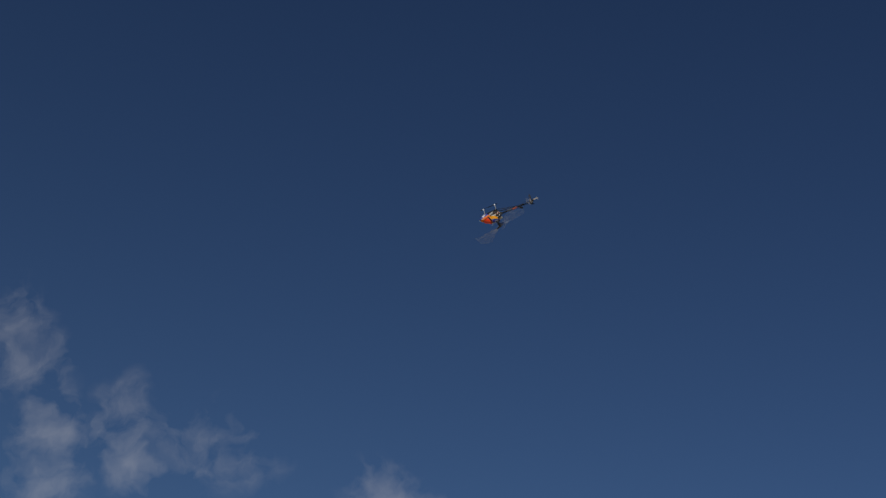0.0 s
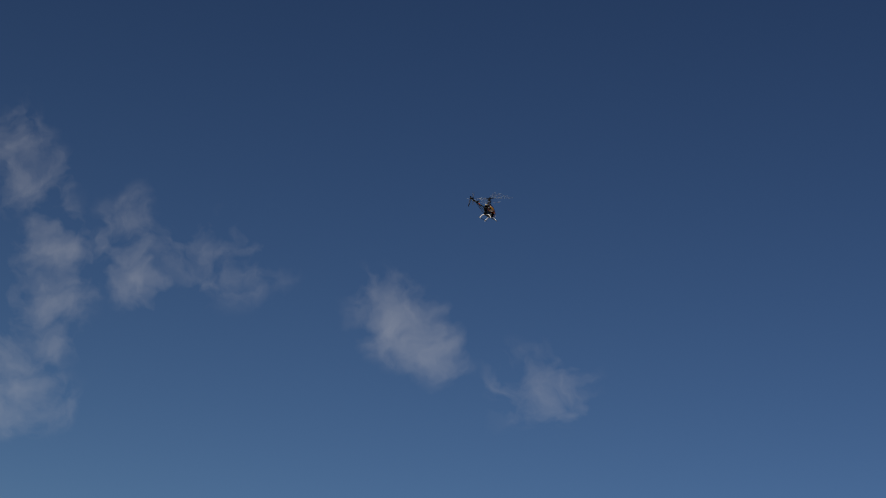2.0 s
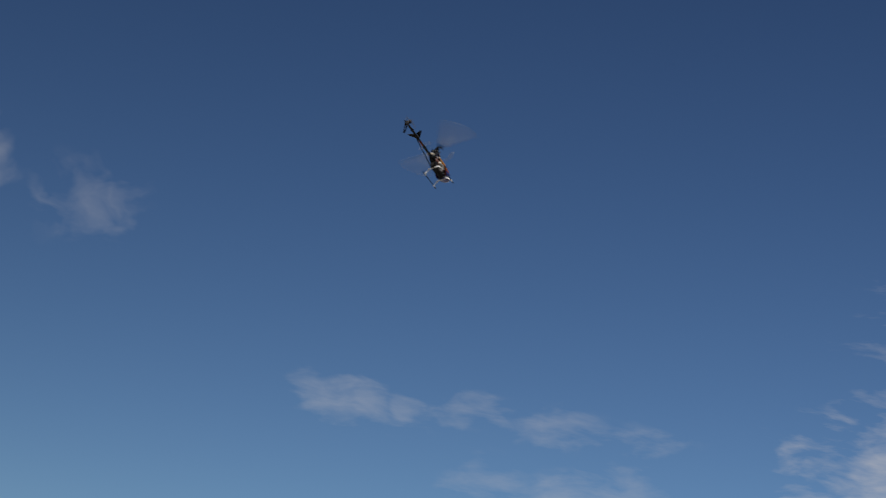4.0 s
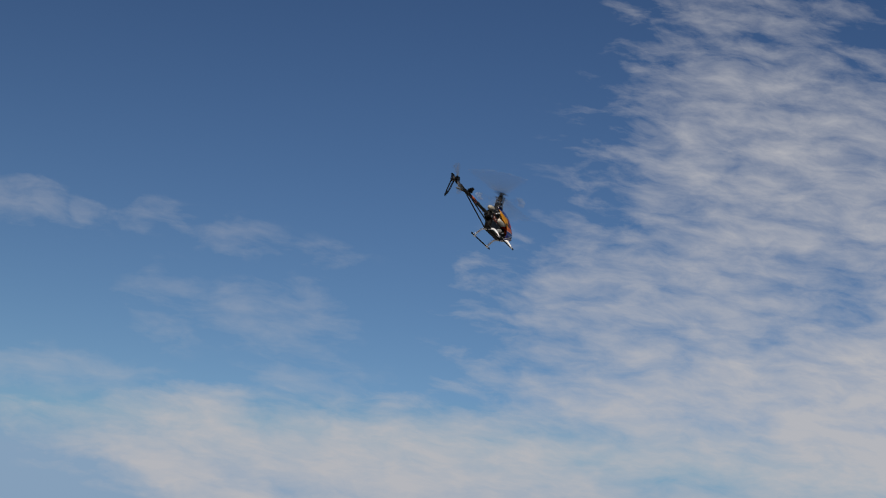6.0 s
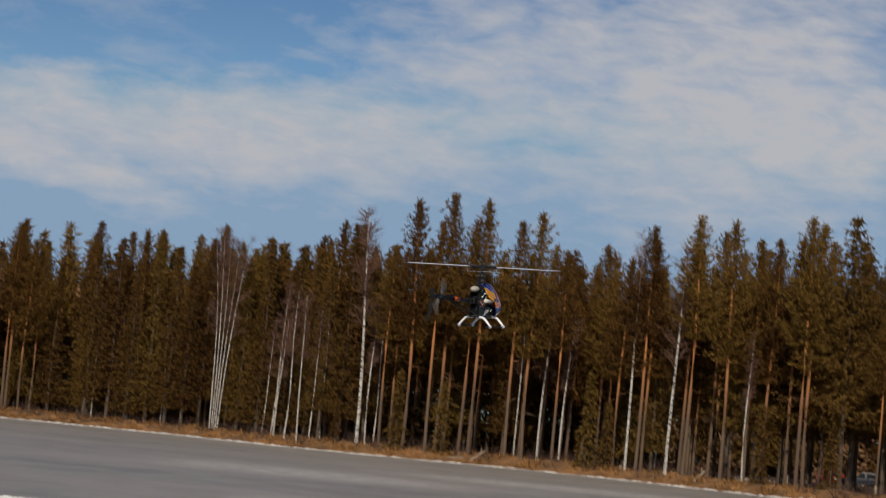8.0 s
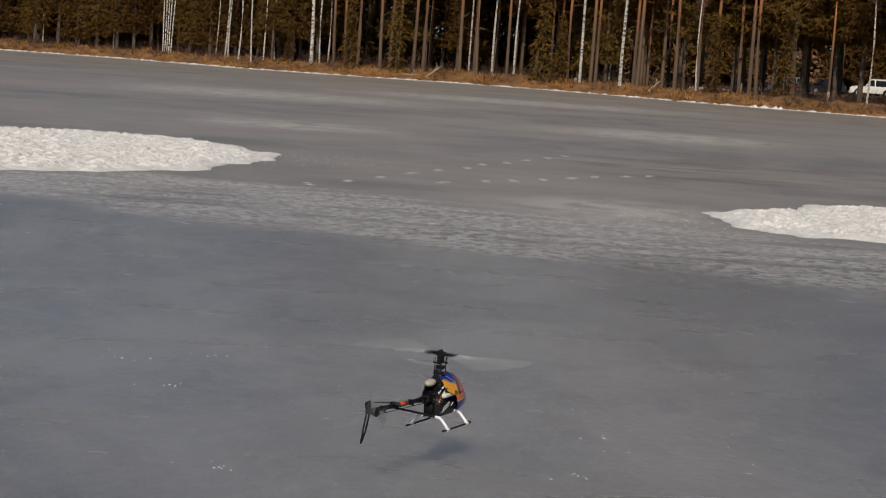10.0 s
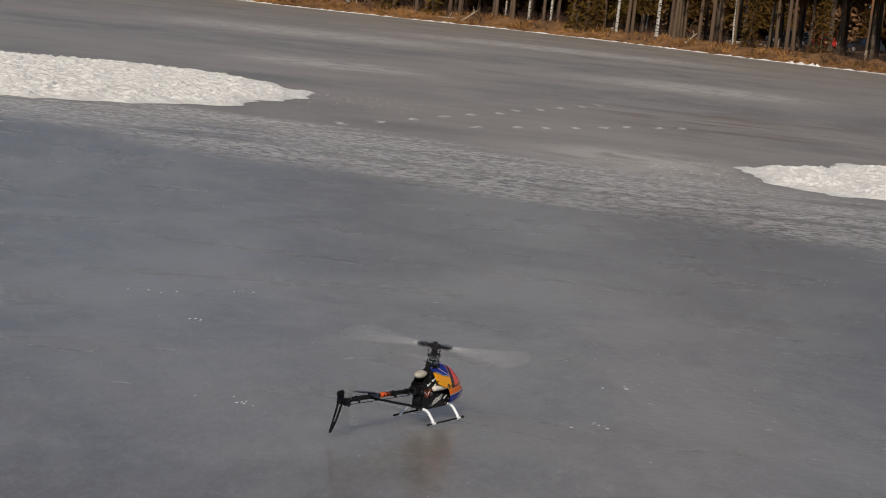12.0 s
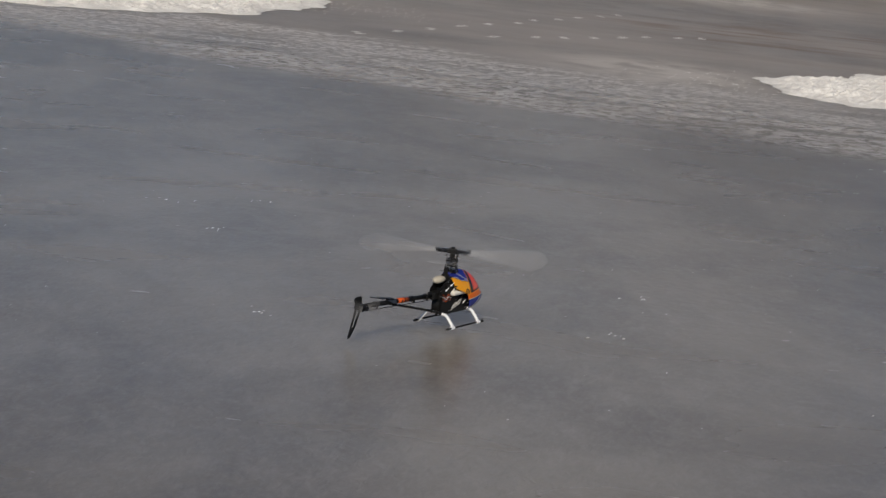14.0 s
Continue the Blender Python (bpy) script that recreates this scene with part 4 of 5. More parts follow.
    for x, z in ((-0.12, 0.17), (-0.12, 0.2), (-0.06, 0.245), (0.01, 0.255), (-0.09, 0.14), (-0.09, 0.075), (-0.03, 0.08), (0.12, 0.08), (0.145, 0.1), (-0.03, 0.14), (0.03, 0.135)):
        for y in (-0.0345, 0.0345):
            bm = bmesh.new()
            disc(bm, (x, y, z), 0.0036, 0.004, 10, "Y")
            part("bolt", bm, M_ALLOY, root)
    # mast, swashplate, head and mixing arms
    bm = bmesh.new()
    disc(bm, (0, 0, 0.31), 0.006, 0.2, 12)
    part("mast", bm, M_ALLOY, root)
    bm = bmesh.new()
    disc(bm, (0, 0, 0.292), 0.034, 0.007, 24)
    disc(bm, (0, 0, 0.302), 0.026, 0.008, 24)
    for k in range(4):
        a = radians(45 + 90 * k)
        bmesh.ops.create_uvsphere(bm, u_segments=8, v_segments=6, radius=0.005, matrix=Matrix.Translation((0.037 * math.cos(a), 0.037 * math.sin(a), 0.294)))
    part("swashplate", bm, M_DARK_ALLOY, root)
    bm = bmesh.new()
    for x, y in ((-0.035, -0.02), (-0.035, 0.02), (0.02, -0.03)):
        tube(bm, [(x, y, 0.23), (x * 0.9, y, 0.292)], 0.002, 5)
    part("pushrod", bm, M_ALLOY, root)
    bm = bmesh.new()
    box(bm, (0, 0, 0.33), (0.03, 0.044, 0.022), 0.003)
    for k in range(4):
        a = radians(30 + 90 * k)
        tube(bm, [(0.034 * math.cos(a), 0.034 * math.sin(a), 0.296), (0.026 * math.cos(a), 0.03 * math.sin(a), 0.345), (0.03 * math.cos(a), 0.032 * math.sin(a), 0.385)], 0.0026, 6)
    part("washout", bm, M_DARK_ALLOY, root)
    bm = bmesh.new()
    box(bm, (-0.01, 0, 0.272), (0.06, 0.05, 0.02), 0.003)
    box(bm, (-0.028, 0.0, 0.258), (0.03, 0.066, 0.03), 0.004)
    part("bearing_block", bm, M_BLACK, root)
    bm = bmesh.new()
    box(bm, (-0.044, 0, 0.285), (0.008, 0.026, 0.075), 0.002)
    part("swashplate_guide", bm, M_BLACK, root)

    rotor = bmesh.new()
    box(rotor, (0, 0, 0.0), (0.05, 0.03, 0.026), 0.004)
    disc(rotor, (0, 0, 0.012), 0.012, 0.02, 16)
    box(rotor, (0, 0, -0.03), (0.026, 0.034, 0.04), 0.003)
    for s in (-1, 1):
        tube(rotor, [(0.024, 0.018 * s, -0.10), (0.02, 0.026 * s, -0.04), (0.03, 0.03 * s, 0.0)], 0.0028, 5)
        box(rotor, (0.0, 0.026 * s, -0.05), (0.06, 0.006, 0.01), 0.002)
    main = part("main_rotor", rotor, M_BLACK, root, "black rotor head")
    main.location = (0, 0, 0.405)
    for s in (-1, 1):
        bm = bmesh.new()
        box(bm, (s * 0.062, 0, 0), (0.072, 0.03, 0.02), 0.005)
        box(bm, (s * 0.05, s * 0.03, 0.0), (0.02, 0.036, 0.008), 0.002)
        part("blade_grip", bm, M_DARK_ALLOY, main)
        bm = bmesh.new()
        prof = [(0.028, 0.0), (0.02, 0.0034), (0.0, 0.0038), (-0.027, 0.0), (0.0, -0.0018), (0.02, -0.0025)]
        rings = []
        for r, w in ((0.085, 0.5), (0.12, 1.0), (0.3, 1.0), (0.505, 1.0), (0.52, 0.75)):
            rings.append([bm.verts.new((s * r, s * y * w * 0.95, z + 0.00002 * r)) for y, z in prof])
        for a, b in zip(rings, rings[1:]):
            for k in range(6):
                bm.faces.new((a[k], a[(k + 1) % 6], b[(k + 1) % 6], b[k]))
        bm.faces.new(rings[0])
        bm.faces.new(rings[-1])
        part("blade", bm, M_BLADE, main, "glossy white rotor blade", True)
        bm = bmesh.new()
        box(bm, (0.0, s * 0.185, -0.032), (0.034, 0.05, 0.005), 0.002)
        part("paddle", bm, M_BLADE, main)
    bm = bmesh.new()
    tube(bm, [(0, -0.21, -0.032), (0, 0.21, -0.032)], 0.0016, 8)
    part("flybar", bm, M_ALLOY, main, "bright steel flybar")
    # boom, decal, pushrod, guides and struts
    bm = bmesh.new()
    tube(bm, [(-0.08, 0, 0.172), (-0.79, 0, 0.198)], 0.0125, 14)
    part("tail_boom", bm, M_CARBON, root, "black carbon tail boom", True)
    bm = bmesh.new()
    tube(bm, [(-0.375, 0, 0.1828), (-0.465, 0, 0.1861)], 0.0132, 14)
    part("boom_decal", bm, M_ORANGE, root, "orange-red decal on the boom", True)
    for x in (-0.405, -0.43):
        bm = bmesh.new()
        tube(bm, [(x, 0, 0.1841), (x - 0.008, 0, 0.1844)], 0.0136, 14)
        part("boom_ring", bm, M_BLACK, root)
    bm = bmesh.new()
    box(bm, (-0.125, 0, 0.174), (0.085, 0.046, 0.038), 0.006)
    part("boom_clamp", bm, M_BLACK, root)
    bm = bmesh.new()
    tube(bm, [(-0.14, -0.022, 0.158), (-0.77, -0.022, 0.178)], 0.0018, 6)
    part("tail_pushrod", bm, M_DARK_ALLOY, root)
    for x in (-0.22, -0.34, -0.52, -0.66):
        bm = bmesh.new()
        disc(bm, (x, 0, 0.172 - (x + 0.08) * 0.0366), 0.016, 0.008, 16, "X")
        box(bm, (x, -0.018, 0.166 - (x + 0.08) * 0.03), (0.006, 0.012, 0.018), 0.001)
        part("pushrod_guide", bm, M_BLACK, root)
    for y in (-0.03, 0.03):
        bm = bmesh.new()
        tube(bm, [(-0.095, y, 0.074), (-0.52, y * 0.35, 0.178)], 0.005, 8)
        part("boom_strut", bm, M_BLACK, root, "", True)
    bm = bmesh.new()
    verts = [(-0.49, 0.015, 0.201), (-0.57, 0.015, 0.205), (-0.60, 0.08, 0.205), (-0.575, 0.08, 0.203)]
    for s in (-1, 1):
        ring = [bm.verts.new((x, y * s, z)) for x, y, z in verts]
        f = bm.faces.new(ring)
        out = bmesh.ops.extrude_face_region(bm, geom=[f])
        bmesh.ops.translate(bm, vec=(0, 0, 0.003), verts=[g for g in out["geom"] if isinstance(g, bmesh.types.BMVert)])
    box(bm, (-0.53, 0, 0.195), (0.03, 0.034, 0.03), 0.004)
    part("horizontal_fin", bm, M_CARBON, root)
    # tail gearbox, fin with slots, tail rotor
    bm = bmesh.new()
    box(bm, (-0.785, 0, 0.198), (0.05, 0.034, 0.03), 0.006)
    disc(bm, (-0.79, -0.026, 0.198), 0.01, 0.03, 14, "Y")
    part("tail_gearbox", bm, M_DARK_ALLOY, root)
    bm = bmesh.new()
    y = 0.022
    plate(bm, [(-0.740, 0.185), (-0.744, 0.236), (-0.757, 0.247), (-0.798, 0.244), (-0.806, 0.232), (-0.797, 0.215), (-0.792, 0.185)], y, 0.003)
    plate(bm, [(-0.740, 0.185), (-0.757, 0.185), (-0.794, 0.085), (-0.778, 0.085)], y, 0.003)
    plate(bm, [(-0.775, 0.185), (-0.792, 0.185), (-0.820, 0.085), (-0.808, 0.085)], y, 0.003)
    plate(bm, [(-0.778, 0.085), (-0.820, 0.085), (-0.834, 0.04), (-0.830, 0.028), (-0.818, 0.03)], y, 0.003)
    part("vertical_fin", bm, M_CARBON, root, "slotted black carbon tail fin")
    bm = bmesh.new()
    disc(bm, (0, 0, 0), 0.013, 0.02, 16, "Y")
    box(bm, (0, 0, 0), (0.05, 0.012, 0.014), 0.003)
    disc(bm, (0, 0.014, 0), 0.02, 0.004, 20, "Y")
    tail = part("tail_rotor", bm, M_DARK_ALLOY, root)
    tail.location = (-0.79, -0.042, 0.198)
    for s in (-1, 1):
        bm = bmesh.new()
        box(bm, (s * 0.074, 0, 0), (0.098, 0.0026, 0.026), 0.001)
        part("tail_blade", bm, M_TAIL_BLADE, tail)
    # landing gear
    for x in (-0.088, 0.148):
        bm = bmesh.new()
        pts = [(x, -0.112, 0.007), (x, -0.104, 0.022), (x, -0.07, 0.058), (x, -0.056, 0.066), (x, -0.035, 0.068), (x, 0.035, 0.068), (x, 0.056, 0.066), (x, 0.07, 0.058), (x, 0.104, 0.022), (x, 0.112, 0.007)]
        tube(bm, pts, 0.0082, 8)
        part("skid_strut", bm, M_WHITE, root, "white plastic skid strut", True)
    for y in (-0.112, 0.112):
        bm = bmesh.new()
        tube(bm, [(-0.135, y, 0.007), (0.175, y, 0.007), (0.19, y, 0.012)], 0.0052, 8)
        skid = part("skid", bm, M_BLACK, root, "", True)
        for x in (-0.135, 0.188):
            bm = bmesh.new()
            tube(bm, [(x - 0.008, y, 0.0075), (x + 0.008, y, 0.0075)], 0.0068, 8)
            part("skid_cap", bm, M_RUBBER, skid)
        for x in (-0.088, 0.148):
            bm = bmesh.new()
            tube(bm, [(x - 0.014, y, 0.0072), (x + 0.014, y, 0.0072)], 0.0088, 8)
            part("skid_clamp", bm, M_WHITE, skid)
    bm = bmesh.new()
    tube(bm, [(-0.10, 0.0, 0.062), (0.15, 0.0, 0.062)], 0.006, 6)
    box(bm, (0.02, 0, 0.07), (0.25, 0.05, 0.008), 0.002)
    part("bottom_plate", bm, M_BLACK, root)
    return root, main, tail


helicopter, main_rotor, tail_rotor = build_helicopter()

# ---- snow, bank and clutter ----


def snow_patch(outline, seed, label):
    pts = [Vector((x, y)) for x, y in outline]
    x0, x1 = min(p.x for p in pts) - 0.6, max(p.x for p in pts) + 0.6
    y0, y1 = min(p.y for p in pts) - 0.8, max(p.y for p in pts) + 0.8
    step = 0.07

    def inside(x, y):
        """Distance to the rim, positive inside."""
        best, odd = 1e9, False
        for a, b in zip(pts, pts[1:] + pts[:1]):
            d = b - a
            k = max(0.0, min(1.0, ((x - a.x) * d.x + (y - a.y) * d.y) / d.length_squared))
            best = min(best, math.hypot(x - a.x - k * d.x, y - a.y - k * d.y))
            if (a.y > y) != (b.y > y) and x < (b.x - a.x) * (y - a.y) / (b.y - a.y) + a.x:
                odd = not odd
        return best if odd else -best

    nx, ny = int((x1 - x0) / step), int((y1 - y0) / step)
    verts, index, faces = [], {}, []
    for j in range(ny + 1):
        for i in range(nx + 1):
            x, y = x0 + i * step, y0 + j * step
            d = inside(x, y) + 0.55 * noise.noise((x * 0.7, y * 0.5, seed)) + 0.3 * noise.noise((x * 2.2, y * 1.6, seed + 5))
            if d < -0.3:
                continue
            rim = min(1.0, max(0.0, d) / 0.55)
            lumps = noise.noise((x * 5.5, y * 3.4, seed)) * 0.045 + noise.noise((x * 13, y * 8, seed)) * 0.05
            index[i, j] = len(verts)
            verts.append((x, y, (rim ** 0.6 * (0.06 + lumps) + 0.05 * min(1, max(0, d) / 3)) if d > 0 else 0.2 * d))
    for (i, j), k in index.items():
        if (i + 1, j) in index and (i, j + 1) in index and (i + 1, j + 1) in index:
            faces.append((k, index[i + 1, j], index[i + 1, j + 1], index[i, j + 1]))
    tagged(new("snow_patch", mesh_from("snow_patch", verts, faces, M_SNOW, False)), label, "snow", "snow patches on the ice")


SNOW_WEST = [(-16.5, 38.0), (-14.5, 42.5), (-9.9, 44.6), (-8.5, 45.6), (-6.1, 44.8), (-3.6, 40.9), (-4.4, 36.4), (-5.8, 32.6), (-7.1, 32.0), (-11.0, 31.6), (-14.5, 33.5)]
SNOW_EAST = [(3.8, 30.8), (4.6, 33.5), (6.4, 36.3), (8.5, 37.7), (12.0, 38.0), (14.0, 35.0), (13.0, 31.0), (9.5, 29.7), (6.5, 29.4), (5.1, 29.6), (4.2, 30.1)]


def scatter_flakes():
    """Frozen footprints filled with snow, ice crumbs and a few chunks by the shore."""
    random.seed(5)
    s = Shape()

    def crumb(x, y, r, h, flat=1.0):
        n = len(s.verts)
        sides = 7
        for k in range(sides):
            a = 2 * math.pi * k / sides
            q = r * random.uniform(0.7, 1.2)
            s.verts.append(Vector((x + q * math.cos(a), y + q * flat * math.sin(a), 0.003)))
        s.verts.append(Vector((x + random.uniform(-0.3, 0.3) * r, y, h)))
        for k in range(sides):
            s.faces.append((n + k, n + (k + 1) % sides, n + sides))

    tracks = [(-2.6, 33.3, 0.52, 1.62, 11), (-0.3, 36.2, 0.62, 1.0, 8)]
    for x, y, dx, dy, count in tracks:
        for k in range(count):
            px, py = x + dx * k + random.uniform(-0.1, 0.1), y + dy * k + random.uniform(-0.2, 0.2)
            for q in (-0.16, 0.16):
                crumb(px + random.uniform(-0.05, 0.05), py + q, 0.11, 0.01, 0.9)
    for x, y in ((-2.3, 14.0), (-1.7, 14.4), (-1.5, 15.1), (1.0, 12.2), (-1.2, 10.6), (0.7, 11.0), (-1.9, 13.0)):
        for _ in range(5):
            crumb(x + random.gauss(0, 0.08), y + random.gauss(0, 0.05), random.uniform(0.004, 0.013), 0.006)
    for _ in range(240):
        x, y = random.uniform(-4, 4), random.uniform(8.5, 24)
        crumb(x, y, random.uniform(0.002, 0.006), 0.004)
    for _ in range(220):
        t = random.random()
        x, y = -3.4 + random.gauss(0.4, 0.7), 40.5 + random.gauss(0, 1.2)
        if t > 0.5:
            x, y = 3.6 + random.gauss(-0.3, 0.6), 31 + random.gauss(0, 1.0)
        crumb(x, y, random.uniform(0.01, 0.032), 0.008)
    for x, y, r in ((21.8, 147.6, 0.5), (22.6, 147.2, 0.35), (21.2, 148.0, 0.3), (23.0, 146.8, 0.25)):
        crumb(x, y, r, 0.22)
    # the snow rim left along the water's edge
    x = -60.0
    while x < 50:
        r = random.uniform(0.3, 0.9)
        crumb(x, shore(x) - 0.25 + random.uniform(-0.25, 0.15), r, random.uniform(0.03, 0.12), 0.5)
        x += r * random.uniform(0.5, 1.3)
    tagged(new("ice_crumbs", s.mesh("ice_crumbs", M_SNOW)), "scattered snow-filled footprints and white ice crumbs on the lake", "snow", kind="stuff")


def bank_grass():
    random.seed(8)
    s = Shape()
    for _ in range(20000):
        x = random.uniform(-62, 58)
        d = 0.2 + 15 * random.random() ** 1.5
        y = shore(x) + d
        clump = noise.noise((x * 0.45, y * 0.45, 2))
        if clump < -0.05 or x > 14 and d > 7 or x > 24 and d > 2.5:
            continue
        p = Vector((x, y, ground_height(x, y) - 0.05))
        tall = random.uniform(0.14, 0.36) * (1 + clump * 2.0)
        for _ in range(2):
            s.blade(p + unit() * 0.12, unit(0.15, 1.2), tall, random.uniform(0.06, 0.15))
    tagged(new("dry_grass", s.mesh("dry_grass", M_STRAW)), "brown withered grass and sedge along the bank", "grass", kind="stuff")
    s = Shape()
    for _ in range(650):
        x = random.uniform(-62, 58)
        d = random.uniform(0.8, 16)
        y = shore(x) + d
        p = Vector((x, y, ground_height(x, y) - 0.05))
        for _ in range(random.randint(8, 18)):
            v = unit(0.4, 1.6)
            r = random.uniform(0.4, 1.5)
            s.blade(p, v, r, 0.03)
            s.blade(p + v * r * 0.5, (v + unit() * 0.7).normalized(), r * 0.6, 0.02)
    tagged(new("brushwood", s.mesh("brushwood", M_TWIG)), "bare dark brown brushwood and twigs on the bank", "brush", kind="stuff")
    # undergrowth and far trunks that fill the wood
    s = Shape()
    for _ in range(17000):
        x = random.uniform(-80, 80)
        y = shore(x) + random.uniform(20, 64) if x < 14 else random.uniform(222, 262)
        h = random.uniform(0, 1) ** 1.3 * 15
        p = Vector((x, y, ground_height(x, y) + h))
        for _ in range(4):
            s.blade(p + unit() * 0.7, unit(-0.7, 0.7), random.uniform(0.7, 1.5), random.uniform(0.3, 0.6))
    tagged(new("far_woods", s.mesh("far_woods", M_UNDERWOOD)), "dense brown underwood deep behind the shore", "woods", kind="stuff")


def fallen_log(points, radii):
    bm = bmesh.new()
    tube(bm, points, radii, 8)
    a, b = Vector(points[-2]), Vector(points[-1])
    for k in range(3):
        q = a.lerp(b, 0.2 + 0.25 * k)
        tube(bm, [q, q + Vector((0.3 - 0.25 * k, 0.2, 0.5))], [0.03, 0.008], 5)
    tagged(new("fallen_log", finish("fallen_log", bm, M_DEAD, True)), "pale weathered log lying on the grassy bank", "log", "logs on the bank")


def post(x, y, tall):
    bm = bmesh.new()
    z = ground_height(x, y)
    tube(bm, [(x, y, z - 0.2), (x + 0.02, y, z + tall * 0.6), (x + 0.03, y, z + tall)], [0.13, 0.12, 0.11], 8)
    tagged(new("wooden_post", finish("wooden_post", bm, M_DEAD, True)), "short grey wooden post on the bank", "post", "posts on the bank")


snow_patch(SNOW_WEST, 2.0, "low patch of white granular snow on the grey ice, tapering east")
snow_patch(SNOW_EAST, 9.0, "low patch of white granular snow on the grey ice, tapering west")
scatter_flakes()
bank_grass()
for points, radii in (
    ([(-3.9, 171.6, 0.2), (-3.2, 171.8, 0.75), (-2.5, 172.0, 1.3)], [0.09, 0.07, 0.05]),
    ([(14.0, 158.8, 0.2), (14.6, 159.1, 0.85), (15.2, 159.5, 1.4)], [0.1, 0.08, 0.05]),
    ([(18.0, 163.5, 0.98), (19.8, 164.2, 1.0), (21.6, 165.0, 1.0)], [0.15, 0.14, 0.11]),
    ([(22.5, 164.0, 0.92), (25.0, 165.5, 0.95), (27.0, 166.0, 0.98)], [0.08, 0.08, 0.06]),
    ([(-6.3, 172.2, 0.4), (-5.2, 172.4, 0.45), (-4.3, 172.7, 0.5)], [0.07, 0.06, 0.04]),
):
    fallen_log(points, radii)
for x, y, tall in ((21.9, 161.0, 0.9), (27.0, 150.5, 0.75), (8.9, 168.0, 0.5)):
    post(x, y, tall)

# ---- cars on the road behind the bank ----
M_CAR_WHITE = material("white_car_paint", (0.75, 0.75, 0.73), 0.25, vary=0.04, scale=2.0, coat=0.8)
M_CAR_RED = material("red_car_paint", (0.42, 0.02, 0.012), 0.25, vary=0.06, scale=2.0, coat=0.8)
M_CAR_DARK = material("dark_blue_car_paint", (0.02, 0.025, 0.035), 0.22, vary=0.1, scale=2.0, coat=0.8)
M_CAR_BLACK = material("black_car_paint", (0.012, 0.012, 0.013), 0.25, vary=0.1, scale=2.0, coat=0.8)
M_GLASS = material("tinted_car_glass", (0.012, 0.014, 0.016), 0.08, vary=0.1, scale=1.0, coat=1.0)
M_TYRE = material("car_tyre", (0.018, 0.018, 0.018), 0.85, vary=0.2, scale=12.0)
M_RIM = material("car_rim", (0.6, 0.6, 0.6), 0.3, metal=0.8, vary=0.1, scale=6.0)
M_LAMP = material("lamp_glass", (0.7, 0.7, 0.68), 0.1, vary=0.05, scale=6.0, coat=1.0)
M_TAIL = material("tail_lamp_glass", (0.35, 0.01, 0.01), 0.15, vary=0.05, scale=6.0, coat=1.0)


def slab(bm, outline, width, taper=None):
    """A side outline (x, z) swept across the car, narrower towards the top."""
    rings = []
    for s in (-1, -0.92, 0.92, 1):
        ring = []
        for x, z in outline:
            w = width / 2 * (taper(z) if taper else 1)
            k = 0.985 if abs(s) == 1 else 1.0
            ring.append(bm.verts.new((x * k, s * w, z if abs(s) < 1 else 0.02 + z * 0.98)))
        rings.append(ring)
    n = len(outline)
    for a, b in zip(rings, rings[1:]):
        for k in range(n):
            bm.faces.new((a[k], a[(k + 1) % n], b[(k + 1) % n], b[k]))
    bm.faces.new(rings[0])
    bm.faces.new(rings[-1])


